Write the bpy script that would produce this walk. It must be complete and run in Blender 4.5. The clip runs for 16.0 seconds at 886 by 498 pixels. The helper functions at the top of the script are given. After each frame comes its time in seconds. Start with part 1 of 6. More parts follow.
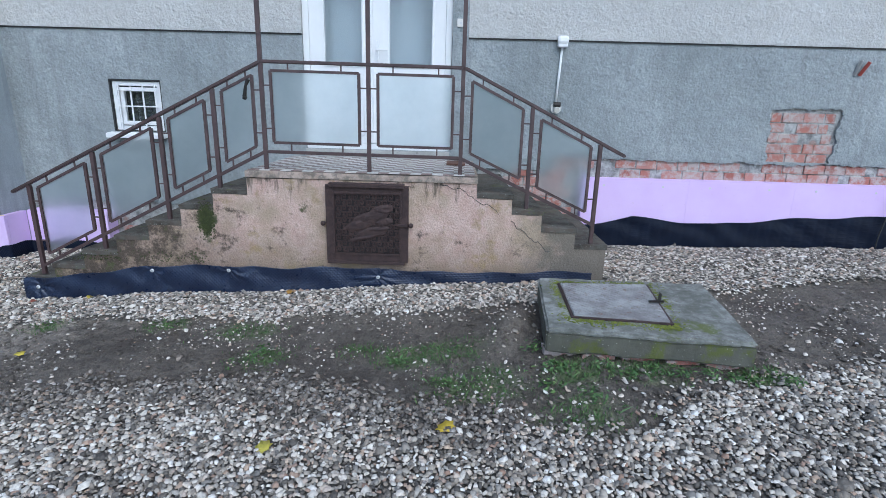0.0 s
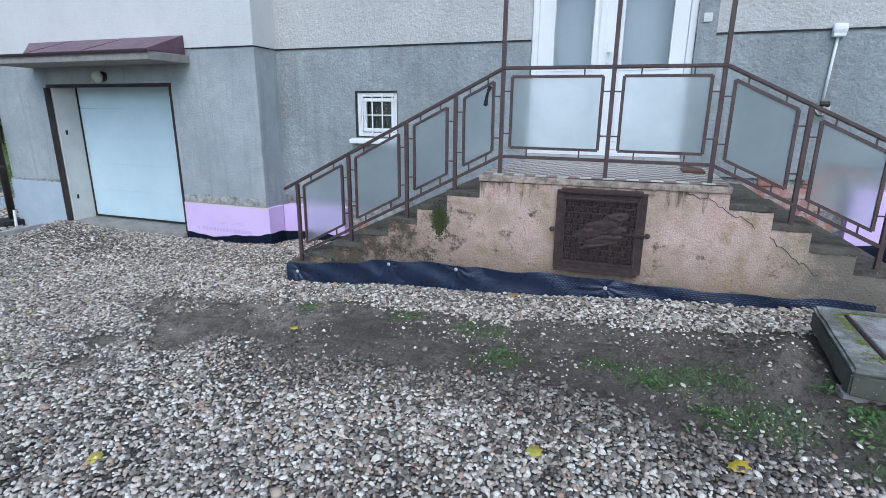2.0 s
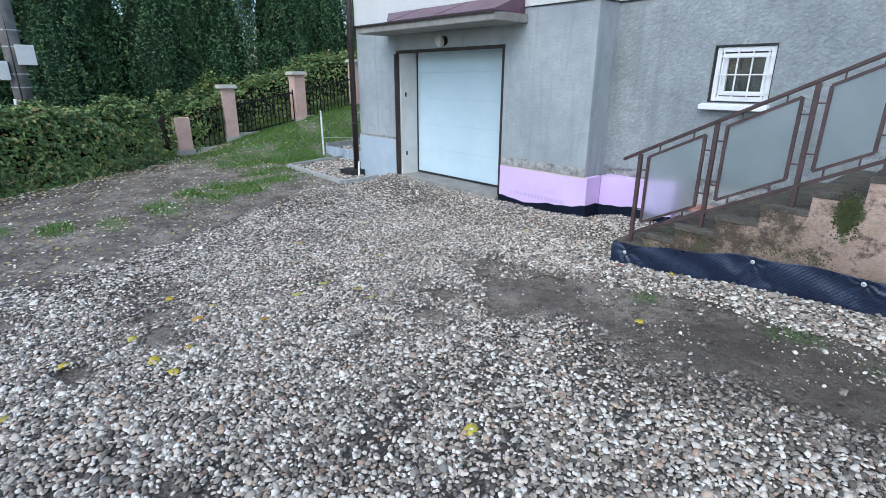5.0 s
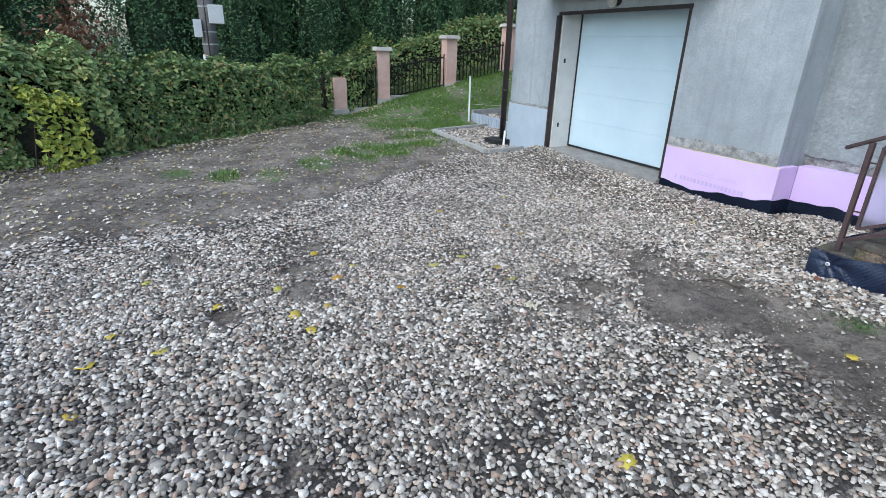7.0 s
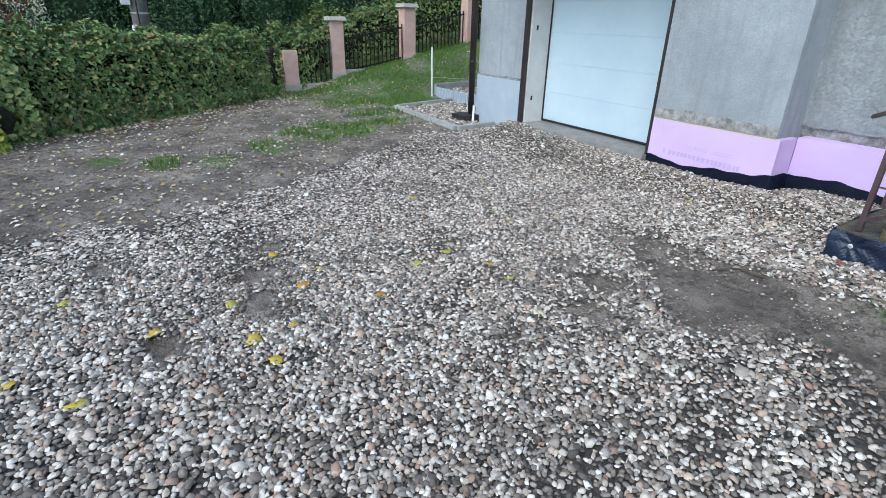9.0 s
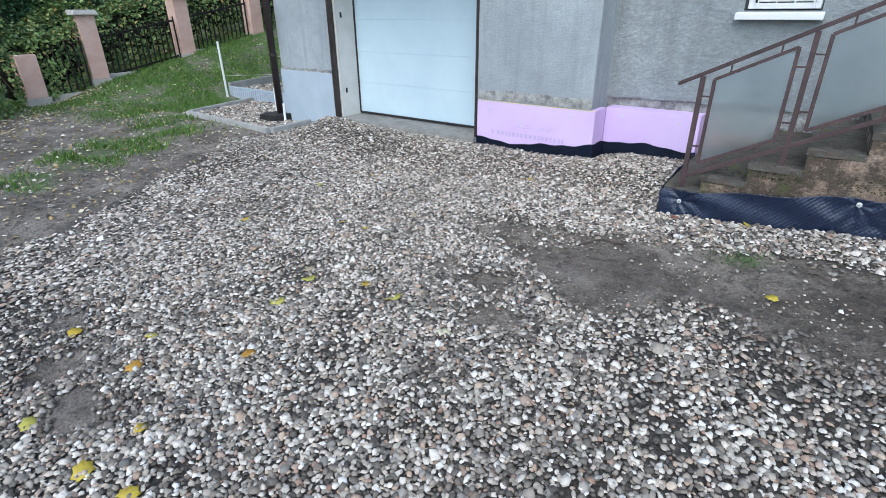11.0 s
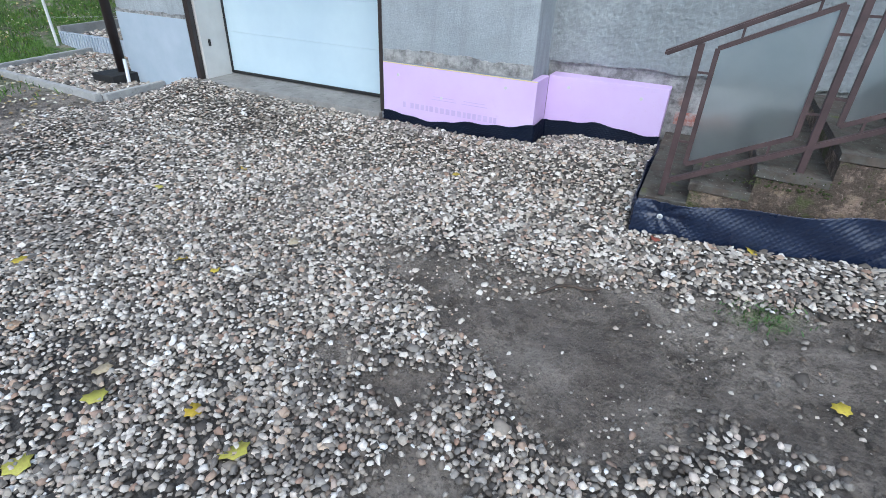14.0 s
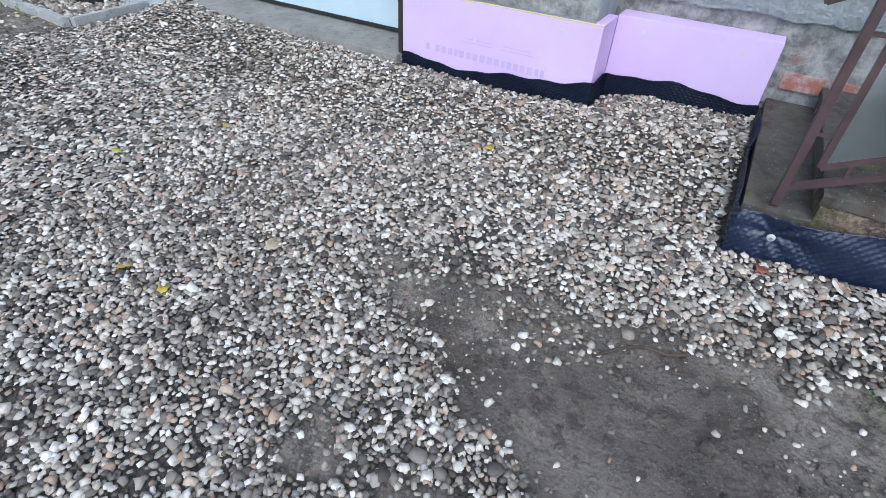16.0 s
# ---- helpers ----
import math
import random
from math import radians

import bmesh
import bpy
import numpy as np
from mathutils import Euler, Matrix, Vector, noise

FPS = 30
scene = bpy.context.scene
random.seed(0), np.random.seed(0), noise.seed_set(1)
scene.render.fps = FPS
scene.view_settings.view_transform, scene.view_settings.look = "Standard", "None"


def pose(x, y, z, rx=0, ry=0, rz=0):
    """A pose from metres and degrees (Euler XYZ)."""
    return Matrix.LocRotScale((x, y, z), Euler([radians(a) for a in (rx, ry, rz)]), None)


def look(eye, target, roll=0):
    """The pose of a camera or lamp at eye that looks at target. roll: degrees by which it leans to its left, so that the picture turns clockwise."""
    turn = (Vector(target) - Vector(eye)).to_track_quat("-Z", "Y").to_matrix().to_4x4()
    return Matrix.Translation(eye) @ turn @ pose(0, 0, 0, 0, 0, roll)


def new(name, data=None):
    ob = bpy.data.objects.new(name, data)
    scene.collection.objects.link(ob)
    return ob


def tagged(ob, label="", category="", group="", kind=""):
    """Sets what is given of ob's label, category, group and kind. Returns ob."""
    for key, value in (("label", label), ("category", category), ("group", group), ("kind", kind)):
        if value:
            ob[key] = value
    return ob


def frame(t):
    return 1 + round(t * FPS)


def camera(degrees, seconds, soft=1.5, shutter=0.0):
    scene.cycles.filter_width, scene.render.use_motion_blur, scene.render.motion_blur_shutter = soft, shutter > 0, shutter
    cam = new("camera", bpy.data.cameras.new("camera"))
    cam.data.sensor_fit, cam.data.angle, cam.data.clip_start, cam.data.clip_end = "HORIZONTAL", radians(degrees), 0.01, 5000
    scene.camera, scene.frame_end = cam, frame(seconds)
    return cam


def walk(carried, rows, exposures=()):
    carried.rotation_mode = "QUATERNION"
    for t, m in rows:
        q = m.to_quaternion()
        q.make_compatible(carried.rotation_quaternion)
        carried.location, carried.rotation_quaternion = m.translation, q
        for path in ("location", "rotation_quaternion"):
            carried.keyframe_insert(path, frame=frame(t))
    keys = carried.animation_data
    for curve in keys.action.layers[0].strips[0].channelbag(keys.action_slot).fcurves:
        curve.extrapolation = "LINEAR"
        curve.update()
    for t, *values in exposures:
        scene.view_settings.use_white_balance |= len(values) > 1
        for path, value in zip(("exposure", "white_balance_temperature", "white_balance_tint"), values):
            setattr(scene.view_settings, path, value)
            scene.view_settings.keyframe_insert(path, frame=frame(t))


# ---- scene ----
cam = camera(82.0, 16.0, soft=0.75)
PATH = [
    (0, (0.121, -0.002, 1.876), (0.096, 1.926, 1.345), 1.6),
    (0.5, (0.078, 0.031, 1.864), (-0.071, 1.951, 1.326), 1.4),
    (1, (-0.079, 0.034, 1.847), (-0.366, 1.937, 1.304), 1.2),
    (1.5, (-0.307, 0.006, 1.846), (-0.772, 1.876, 1.31), 0.7),
    (2, (-0.491, -0.041, 1.843), (-1.131, 1.782, 1.326), 0.5),
    (2.5, (-0.723, 0.004, 1.81), (-1.526, 1.765, 1.304), 0.5),
    (3, (-0.943, 0.033, 1.794), (-1.893, 1.714, 1.276), 0.4),
    (3.5, (-1.134, 0.0, 1.768), (-2.203, 1.598, 1.215), 0.2),
    (4, (-1.316, -0.056, 1.759), (-2.497, 1.446, 1.168), -0.1),
    (4.5, (-1.422, -0.066, 1.758), (-2.719, 1.326, 1.14), -0.3),
    (5, (-1.484, -0.028, 1.754), (-2.89, 1.246, 1.12), 0.2),
    (7.5, (-2.011, 0.078, 1.643), (-3.672, 0.89, 0.881), 1.4),
    (8, (-2.164, 0.114, 1.612), (-3.806, 0.942, 0.825), 1.5),
    (10.5, (-2.996, 0.24, 1.543), (-4.221, 1.58, 0.704), -0.1),
    (11, (-3.096, 0.238, 1.542), (-4.163, 1.701, 0.692), -0.4),
    (11.5, (-3.148, 0.299, 1.539), (-4.086, 1.838, 0.672), -0.3),
    (12, (-3.179, 0.574, 1.506), (-4.05, 2.153, 0.643), 0.1),
    (12.5, (-3.272, 0.833, 1.483), (-4.09, 2.421, 0.584), 0.9),
    (13, (-3.479, 1.068, 1.465), (-4.264, 2.661, 0.546), 1.6),
    (13.5, (-3.639, 1.269, 1.448), (-4.404, 2.843, 0.48), 1.9),
    (14, (-3.822, 1.511, 1.454), (-4.572, 3.064, 0.441), 2.2),
    (14.5, (-4.01, 1.73, 1.422), (-4.71, 3.256, 0.336), 3.3),
    (15, (-4.165, 1.929, 1.4), (-4.836, 3.413, 0.239), 4.2),
    (15.5, (-4.229, 2.105, 1.386), (-4.92, 3.525, 0.159), 4.0),
    (16, (-4.252, 2.311, 1.388), (-4.993, 3.686, 0.139), 3.4),
]
walk(cam, [(t, look(eye, target, roll)) for t, eye, target, roll in PATH], [(0, 0.54, 5650, 4), (3, 0.6, 5750, 4), (5, 0.76, 5850, 4), (7.5, 0.8, 6050, 4), (12, 0.78, 5950, 4), (16, 0.78, 5900, 5)])

# ---- light: an overcast late afternoon ----
SUN_EL, SUN_AZ = 50.0, 160.0
world = bpy.data.worlds.new("sky")
scene.world = world
world.use_nodes = True
wn = world.node_tree
sky = wn.nodes.new("ShaderNodeTexSky")
sky.sky_type = "NISHITA"
sky.sun_disc = False
sky.sun_elevation, sky.sun_rotation = radians(SUN_EL), radians(SUN_AZ)
sky.air_density, sky.dust_density, sky.ozone_density = 1.0, 2.0, 1.5
wn.links.new(sky.outputs[0], wn.nodes["Background"].inputs["Color"])
wn.nodes["Background"].inputs["Strength"].default_value = 0.15
sun_data = bpy.data.lights.new("sun", "SUN")
sun_data.energy, sun_data.angle, sun_data.color = 0.9, radians(75), (1.0, 0.98, 0.95)
sun = new("sun", sun_data)
sun.matrix_world = look((5, -13, 18), (0, 2, 0))

# ---- small tools ----
rng = np.random.default_rng(7)


def link_mesh(name, bm, material, parent=None, label="", smooth=False):
    me = bpy.data.meshes.new(name)
    bm.normal_update()
    bm.to_mesh(me)
    bm.free()
    if smooth:
        me.polygons.foreach_set("use_smooth", [True] * len(me.polygons))
    me.materials.append(material)
    ob = new(name, me)
    if parent:
        ob.parent = parent
    if label:
        ob["label"] = label
    return ob


def part(name, bm, material, parent, label="", smooth=False):
    return link_mesh(name, bm, material, parent, label, smooth)


def thing(name, place=(0, 0, 0), label="", category="", group="", kind="", turn=0.0):
    ob = new(name)
    ob.empty_display_size = 0.1
    ob.matrix_world = pose(*place, 0, 0, turn)
    return tagged(ob, label, category, group, kind)


def box(x0, x1, y0, y1, z0, z1, bevel=0.0, bm=None):
    out = bm or bmesh.new()
    made = bmesh.ops.create_cube(out, size=1.0)["verts"]
    for v in made:
        v.co = Vector((x0 + (v.co.x + 0.5) * (x1 - x0), y0 + (v.co.y + 0.5) * (y1 - y0), z0 + (v.co.z + 0.5) * (z1 - z0)))
    if bevel:
        edges = list({e for v in made for e in v.link_edges})
        bmesh.ops.bevel(out, geom=edges, offset=bevel, segments=2, affect="EDGES", profile=0.6)
    return out


def bar(a, b, w, h=None, bm=None, bevel=0.0):
    """A straight square bar from a to b."""
    out = bm or bmesh.new()
    a, b = Vector(a), Vector(b)
    h = h or w
    q = (b - a).to_track_quat("Z", "Y").to_matrix().to_4x4()
    m = Matrix.Translation((a + b) / 2) @ q @ Matrix.Diagonal((w, h, (b - a).length, 1))
    made = bmesh.ops.create_cube(out, size=1.0, matrix=m)["verts"]
    if bevel:
        edges = list({e for v in made for e in v.link_edges})
        bmesh.ops.bevel(out, geom=edges, offset=bevel, segments=2, affect="EDGES")
    return out


def rod(a, b, r, r2=None, n=12, bm=None):
    out = bm or bmesh.new()
    a, b = Vector(a), Vector(b)
    q = (b - a).to_track_quat("Z", "Y").to_matrix().to_4x4()
    bmesh.ops.create_cone(out, cap_ends=True, segments=n, radius1=r, radius2=r if r2 is None else r2, depth=(b - a).length,
                          matrix=Matrix.Translation((a + b) / 2) @ q)
    return out


def slab_with_holes(x0, x1, z0, z1, y0, y1, holes=()):
    """An upright wall along x, from y0 (front) to y1, with rectangular holes (x0, x1, z0, z1) through it."""
    xs = sorted({x0, x1, *[v for h in holes for v in h[:2] if x0 < v < x1]})
    zs = sorted({z0, z1, *[v for h in holes for v in h[2:] if z0 < v < z1]})
    full = np.zeros((len(xs) + 1, len(zs) + 1), bool)
    for i in range(len(xs) - 1):
        for k in range(len(zs) - 1):
            cx, cz = (xs[i] + xs[i + 1]) / 2, (zs[k] + zs[k + 1]) / 2
            full[i, k] = not any(h[0] < cx < h[1] and h[2] < cz < h[3] for h in holes)
    bm = bmesh.new()

    def quad(*ps):
        bm.faces.new([bm.verts.new(p) for p in ps])

    for i in range(len(xs) - 1):
        for k in range(len(zs) - 1):
            if not full[i, k]:
                continue
            a, b, c, d = xs[i], xs[i + 1], zs[k], zs[k + 1]
            quad((a, y0, c), (b, y0, c), (b, y0, d), (a, y0, d))
            quad((b, y1, c), (a, y1, c), (a, y1, d), (b, y1, d))
            if not full[i - 1, k]:
                quad((a, y1, c), (a, y0, c), (a, y0, d), (a, y1, d))
            if not full[i + 1, k]:
                quad((b, y0, c), (b, y1, c), (b, y1, d), (b, y0, d))
            if not full[i, k - 1]:
                quad((a, y1, c), (b, y1, c), (b, y0, c), (a, y0, c))
            if not full[i, k + 1]:
                quad((a, y0, d), (b, y0, d), (b, y1, d), (a, y1, d))
    bmesh.ops.remove_doubles(bm, verts=bm.verts, dist=1e-5)
    return bm


def mesh_from(name, verts, faces, material, parent=None, smooth=False):
    """A mesh from numpy arrays: verts (n, 3), faces (m, 3 or 4)."""
    me = bpy.data.meshes.new(name)
    verts, faces = np.asarray(verts, np.float32), np.asarray(faces, np.int32)
    n, k = faces.shape
    me.vertices.add(len(verts))
    me.vertices.foreach_set("co", verts.ravel())
    me.loops.add(n * k)
    me.loops.foreach_set("vertex_index", faces.ravel())
    me.polygons.add(n)
    me.polygons.foreach_set("loop_start", np.arange(0, n * k, k, dtype=np.int32))
    me.polygons.foreach_set("use_smooth", np.full(n, smooth))
    me.update(calc_edges=True)
    me.materials.append(material)
    ob = new(name, me)
    if parent:
        ob.parent = parent
    return ob


def curve_rod(name, points, r, material, parent=None):
    cu = bpy.data.curves.new(name, "CURVE")
    cu.dimensions, cu.bevel_depth, cu.bevel_resolution = "3D", r, 2
    sp = cu.splines.new("BEZIER")
    sp.bezier_points.add(len(points) - 1)
    for bp, p in zip(sp.bezier_points, points):
        bp.co, bp.handle_left_type, bp.handle_right_type = p, "AUTO", "AUTO"
    cu.materials.append(material)
    ob = new(name, cu)
    if parent:
        ob.parent = parent
    return ob


TABLE = np.random.default_rng(3).random((256, 256))


def value_noise(x, y, scale, seed=0):
    x, y = np.asarray(x, float) / scale + 17.3 * seed, np.asarray(y, float) / scale + 9.1 * seed
    i, j = np.floor(x).astype(int), np.floor(y).astype(int)
    u, v = x - i, y - j
    u, v = u * u * (3 - 2 * u), v * v * (3 - 2 * v)
    t = lambda a, b: TABLE[a % 256, b % 256]
    return (t(i, j) * (1 - u) + t(i + 1, j) * u) * (1 - v) + (t(i, j + 1) * (1 - u) + t(i + 1, j + 1) * u) * v


def smooth01(v):
    v = np.clip(v, 0, 1)
    return v * v * (3 - 2 * v)


def inside(poly, x, y):
    x, y = np.asarray(x, float), np.asarray(y, float)
    hit = np.zeros(x.shape, bool)
    for (ax, ay), (bx, by) in zip(poly, poly[1:] + poly[:1]):
        if ay == by:
            continue
        cross = (ay > y) != (by > y)
        hit ^= cross & (x < (bx - ax) * (y - ay) / (by - ay) + ax)
    return hit


def edge_distance(poly, x, y):
    x, y = np.asarray(x, float), np.asarray(y, float)
    best = np.full(x.shape, 1e9)
    for (ax, ay), (bx, by) in zip(poly, poly[1:] + poly[:1]):
        dx, dy = bx - ax, by - ay
        s = np.clip(((x - ax) * dx + (y - ay) * dy) / (dx * dx + dy * dy + 1e-12), 0, 1)
        best = np.minimum(best, np.hypot(x - ax - s * dx, y - ay - s * dy))
    return best


# ---- the lie of the land ----
MUD = [(-5.4, 3.74), (-5.17, 3.77), (-4.97, 3.77), (-4.8, 3.83), (-4.6, 3.9), (-4.3, 3.84), (-4.05, 3.88), (-3.9, 3.95), (-3.67, 3.88),
       (-3.43, 3.97), (-3.0, 4.0), (-2.67, 3.9), (-2.0, 3.97), (-1.2, 3.95), (-0.8, 4.02), (-0.2, 3.85), (0.2, 3.92), (0.86, 4.03),
       (2.3, 4.3), (3.4, 4.62), (4.1, 4.8), (7.0, 4.6), (7.0, 3.2), (2.95, 3.01), (2.15, 2.72), (1.63, 2.62), (1.17, 2.24), (0.93, 2.13),
       (0.47, 2.43), (-0.36, 2.62), (-0.57, 2.77), (-1.06, 2.98), (-2.05, 2.9), (-2.8, 2.78), (-3.1, 3.0), (-3.3, 3.1), (-3.48, 3.12),
       (-3.65, 2.93), (-3.8, 2.72), (-3.97, 2.75), (-4.38, 3.1), (-4.66, 3.23), (-4.92, 3.42), (-5.2, 3.61)]
BARE = [(-4.62, 2.78, 0.17), (-4.95, 2.88, 0.11), (-4.3, 2.42, 0.17), (-6.08, 0.78, 0.15), (-5.6, 0.7, 0.17), (-5.3, 0.12, 0.15),
        (-6.62, 1.03, 0.12), (-5.85, 2.35, 0.08), (-3.62, 0.28, 0.07), (-6.8, -0.12, 0.14), (-6.0, 1.55, 0.07), (-4.3, 1.8, 0.06)]
SLAB = [(0.86, 4.01), (2.19, 3.97), (2.02, 2.86), (0.75, 2.99)]


def gravel_edge(y):
    return np.interp(y, [-6, -3, -1.65, -1.27, 0.3, 0.6, 1.4, 1.9, 2.5, 3.4, 4.3, 5.2], [-6.0, -6.6, -7.5, -7.75, -7.65, -7.9, -8.2, -8.55, -8.85, -9.25, -9.7, -9.75])


def mud_depth(x, y):
    """Positive inside the bare earth, in metres from its edge."""
    wx = x + 0.1 * (value_noise(x, y, 0.22, 5) - 0.5) + 0.1 * (value_noise(x, y, 0.07, 6) - 0.5)
    wy = y + 0.1 * (value_noise(x, y, 0.22, 7) - 0.5) + 0.1 * (value_noise(x, y, 0.07, 8) - 0.5)
    d = edge_distance(MUD, wx, wy) * np.where(inside(MUD, wx, wy), 1, -1)
    for cx, cy, r in BARE:
        d = np.maximum(d, (r - np.hypot(wx - cx, (wy - cy) * 1.2)) * 0.8)
    return d


def ground_height(x, y):
    x, y = np.asarray(x, float), np.asarray(y, float)
    z = 0.24 + 0.0685 * np.clip(x, -6.4, 1.0) + 0.02 * np.clip(x - 1, 0, 6)
    z = z + 0.09 * smooth01((-8.0 - x) / 2)
    z = z + np.where(x < -3.0, (0.12 + 0.09 * smooth01((-5.2 - x) / 1.2)) * smooth01((y - 4.75) / 0.8) * smooth01((-3.6 - x) / 0.4) * smooth01((x + 9.4) / 0.3), 0)
    z = z + 0.07 * np.exp(-((x - 1.3) ** 2 + (y - 3.1) ** 2) / 1.6)
    z = z + smooth01((-12.6 - x) / 3.0) * np.clip(0.2 * (y - 3.8), 0, 1.3) * smooth01((y - 3.4) / 1.5)
    near = smooth01((25 - np.hypot(x, y)) / 10)
    z = z + near * (0.05 * (value_noise(x, y, 1.1, 1) - 0.5) + 0.022 * (value_noise(x, y, 0.3, 2) - 0.5))
    clod = smooth01((mud_depth(x, y) + 0.03) / 0.08) if np.ndim(x) else 0
    z = z + clod * (-0.03 + 0.04 * (value_noise(x, y, 0.24, 3) - 0.5) + 0.04 * np.abs(value_noise(x, y, 0.09, 4) - 0.5) * 2 * value_noise(x, y, 0.5, 9))
    z = z + 0.19 * np.exp(-((x - 0.6) ** 2 / 0.035 + (y - 3.5) ** 2 / 0.09)) * (0.75 + 0.5 * value_noise(x, y, 0.08, 21))
    # low ridges that wheels have pushed up in the gravel
    across, along = x * 0.9 + y * 0.44, y * 0.9 - x * 0.44
    z = z + 0.035 * (value_noise(across, along * 0.28, 0.32, 23) - 0.5) * smooth01((x + 8.2) / 0.6) * smooth01((-3.0 - x) / 0.8)
    # the lip of a broken crust and the ribs of a wheel track
    s = (x + 4.25) * 0.80 + (y - 3.74) * 0.60
    c = -(x + 4.25) * 0.60 + (y - 3.74) * 0.80
    z = z + 0.03 * smooth01(1 - np.abs(s - 0.12) / 0.28) * smooth01(c / 0.012 + 0.5) * smooth01(1 - c / 0.16)
    z = z + 0.008 * np.sin((x * 0.8 + y * 0.62) * 80) * smooth01(1 - np.hypot(x + 4.95, y - 3.56) / 0.24)
    return z


def gz(x, y):
    return float(ground_height(np.array([x]), np.array([y]))[0])
# ---- materials ----
class Surface:
    """A node material on world positions, with short calls for its nodes."""

    def __init__(self, name, rough=0.8, metal=0.0, local=False):
        self.mat = bpy.data.materials.new(name)
        self.mat.use_nodes = True
        self.nt = self.mat.node_tree
        self.bsdf = self.nt.nodes["Principled BSDF"]
        self.bsdf.inputs["Roughness"].default_value = rough
        self.bsdf.inputs["Metallic"].default_value = metal
        if local:
            self.pos = self.nt.nodes.new("ShaderNodeTexCoord").outputs["Object"]
        else:
            self.pos = self.nt.nodes.new("ShaderNodeNewGeometry").outputs["Position"]

    def put(self, socket, value):
        if hasattr(value, "is_linked"):
            self.nt.links.new(value, socket)
        else:
            socket.default_value = value

    def stretch(self, sx, sy, sz):
        n = self.nt.nodes.new("ShaderNodeMapping")
        n.inputs["Scale"].default_value = (sx, sy, sz)
        self.nt.links.new(self.pos, n.inputs["Vector"])
        return n.outputs[0]

    def noise(self, scale, detail=4.0, rough=0.55, vec=None):
        n = self.nt.nodes.new("ShaderNodeTexNoise")
        n.inputs["Scale"].default_value, n.inputs["Detail"].default_value, n.inputs["Roughness"].default_value = scale, detail, rough
        self.nt.links.new(vec or self.pos, n.inputs["Vector"])
        return n.outputs["Fac"]

    def cells(self, scale, out="Distance", feature="F1", vec=None):
        n = self.nt.nodes.new("ShaderNodeTexVoronoi")
        n.feature = feature
        n.inputs["Scale"].default_value = scale
        self.nt.links.new(vec or self.pos, n.inputs["Vector"])
        return n.outputs[out]

    def axis(self, which):
        n = self.nt.nodes.new("ShaderNodeSeparateXYZ")
        self.nt.links.new(self.pos, n.inputs[0])
        return n.outputs[which]

    def math(self, op, a, b=0.0):
        n = self.nt.nodes.new("ShaderNodeMath")
        n.operation = op
        self.put(n.inputs[0], a)
        self.put(n.inputs[1], b)
        return n.outputs[0]

    def ramp(self, fac, stops):
        n = self.nt.nodes.new("ShaderNodeValToRGB")
        e = n.color_ramp.elements
        while len(e) < len(stops):
            e.new(0.5)
        for el, (p, c) in zip(e, stops):
            el.position = p
            el.color = (*c, 1) if np.ndim(c) else (c, c, c, 1)
        self.put(n.inputs[0], fac)
        return n.outputs[0]

    def mix(self, fac, a, b, mode="MIX"):
        n = self.nt.nodes.new("ShaderNodeMix")
        n.data_type, n.blend_type = "RGBA", mode
        self.put(n.inputs["Factor"], fac)
        rgba = [s for s in n.inputs if s.type == "RGBA"]
        for s, v in zip(rgba, (a, b)):
            self.put(s, (*v, 1) if isinstance(v, tuple) and len(v) == 3 else v)
        return [s for s in n.outputs if s.type == "RGBA"][0]

    def island(self):
        return self.nt.nodes.new("ShaderNodeNewGeometry").outputs["Random Per Island"]

    def each(self):
        return self.nt.nodes.new("ShaderNodeObjectInfo").outputs["Random"]

    def color(self, value):
        self.put(self.bsdf.inputs["Base Color"], (*value, 1) if isinstance(value, tuple) and len(value) == 3 else value)
        return self

    def gloss(self, value):
        self.put(self.bsdf.inputs["Roughness"], value)
        return self

    def relief(self, height, strength=0.5, distance=0.01):
        n = self.nt.nodes.new("ShaderNodeBump")
        n.inputs["Strength"].default_value, n.inputs["Distance"].default_value = strength, distance
        self.put(n.inputs["Height"], height)
        prev = self.bsdf.inputs["Normal"].links
        if prev:
            self.nt.links.new(prev[0].from_socket, n.inputs["Normal"])
        self.nt.links.new(n.outputs[0], self.bsdf.inputs["Normal"])
        return self


def roughcast(name, dark, light, stain, coarse=55.0, depth=0.012, streaks=0.5):
    s = Surface(name, 0.92)
    big = s.ramp(s.noise(0.9, 5, 0.6), [(0.32, 0.0), (0.7, 1.0)])
    base = s.mix(big, dark, light)
    base = s.mix(s.ramp(s.noise(6.0, 5, 0.65), [(0.45, 0.0), (0.75, 0.45)]), base, stain)
    run = s.noise(3.0, 4, 0.6, s.stretch(2.4, 2.4, 0.22))
    base = s.mix(s.math("MULTIPLY", s.ramp(run, [(0.52, 0.0), (0.72, 1.0)]), streaks), base, stain)
    grains = s.cells(coarse, vec=s.pos)
    base = s.mix(s.math("MULTIPLY", s.ramp(s.noise(coarse * 0.8, 3), [(0.35, 0.0), (0.65, 1.0)]), 0.4), base, stain)
    s.color(base)
    s.relief(s.noise(coarse * 0.3, 4, 0.6), 0.8, depth * 1.6)
    s.relief(s.noise(coarse * 0.9, 6, 0.6), 0.9, depth)
    s.relief(grains, 0.5, depth * 0.5)
    return s.mat


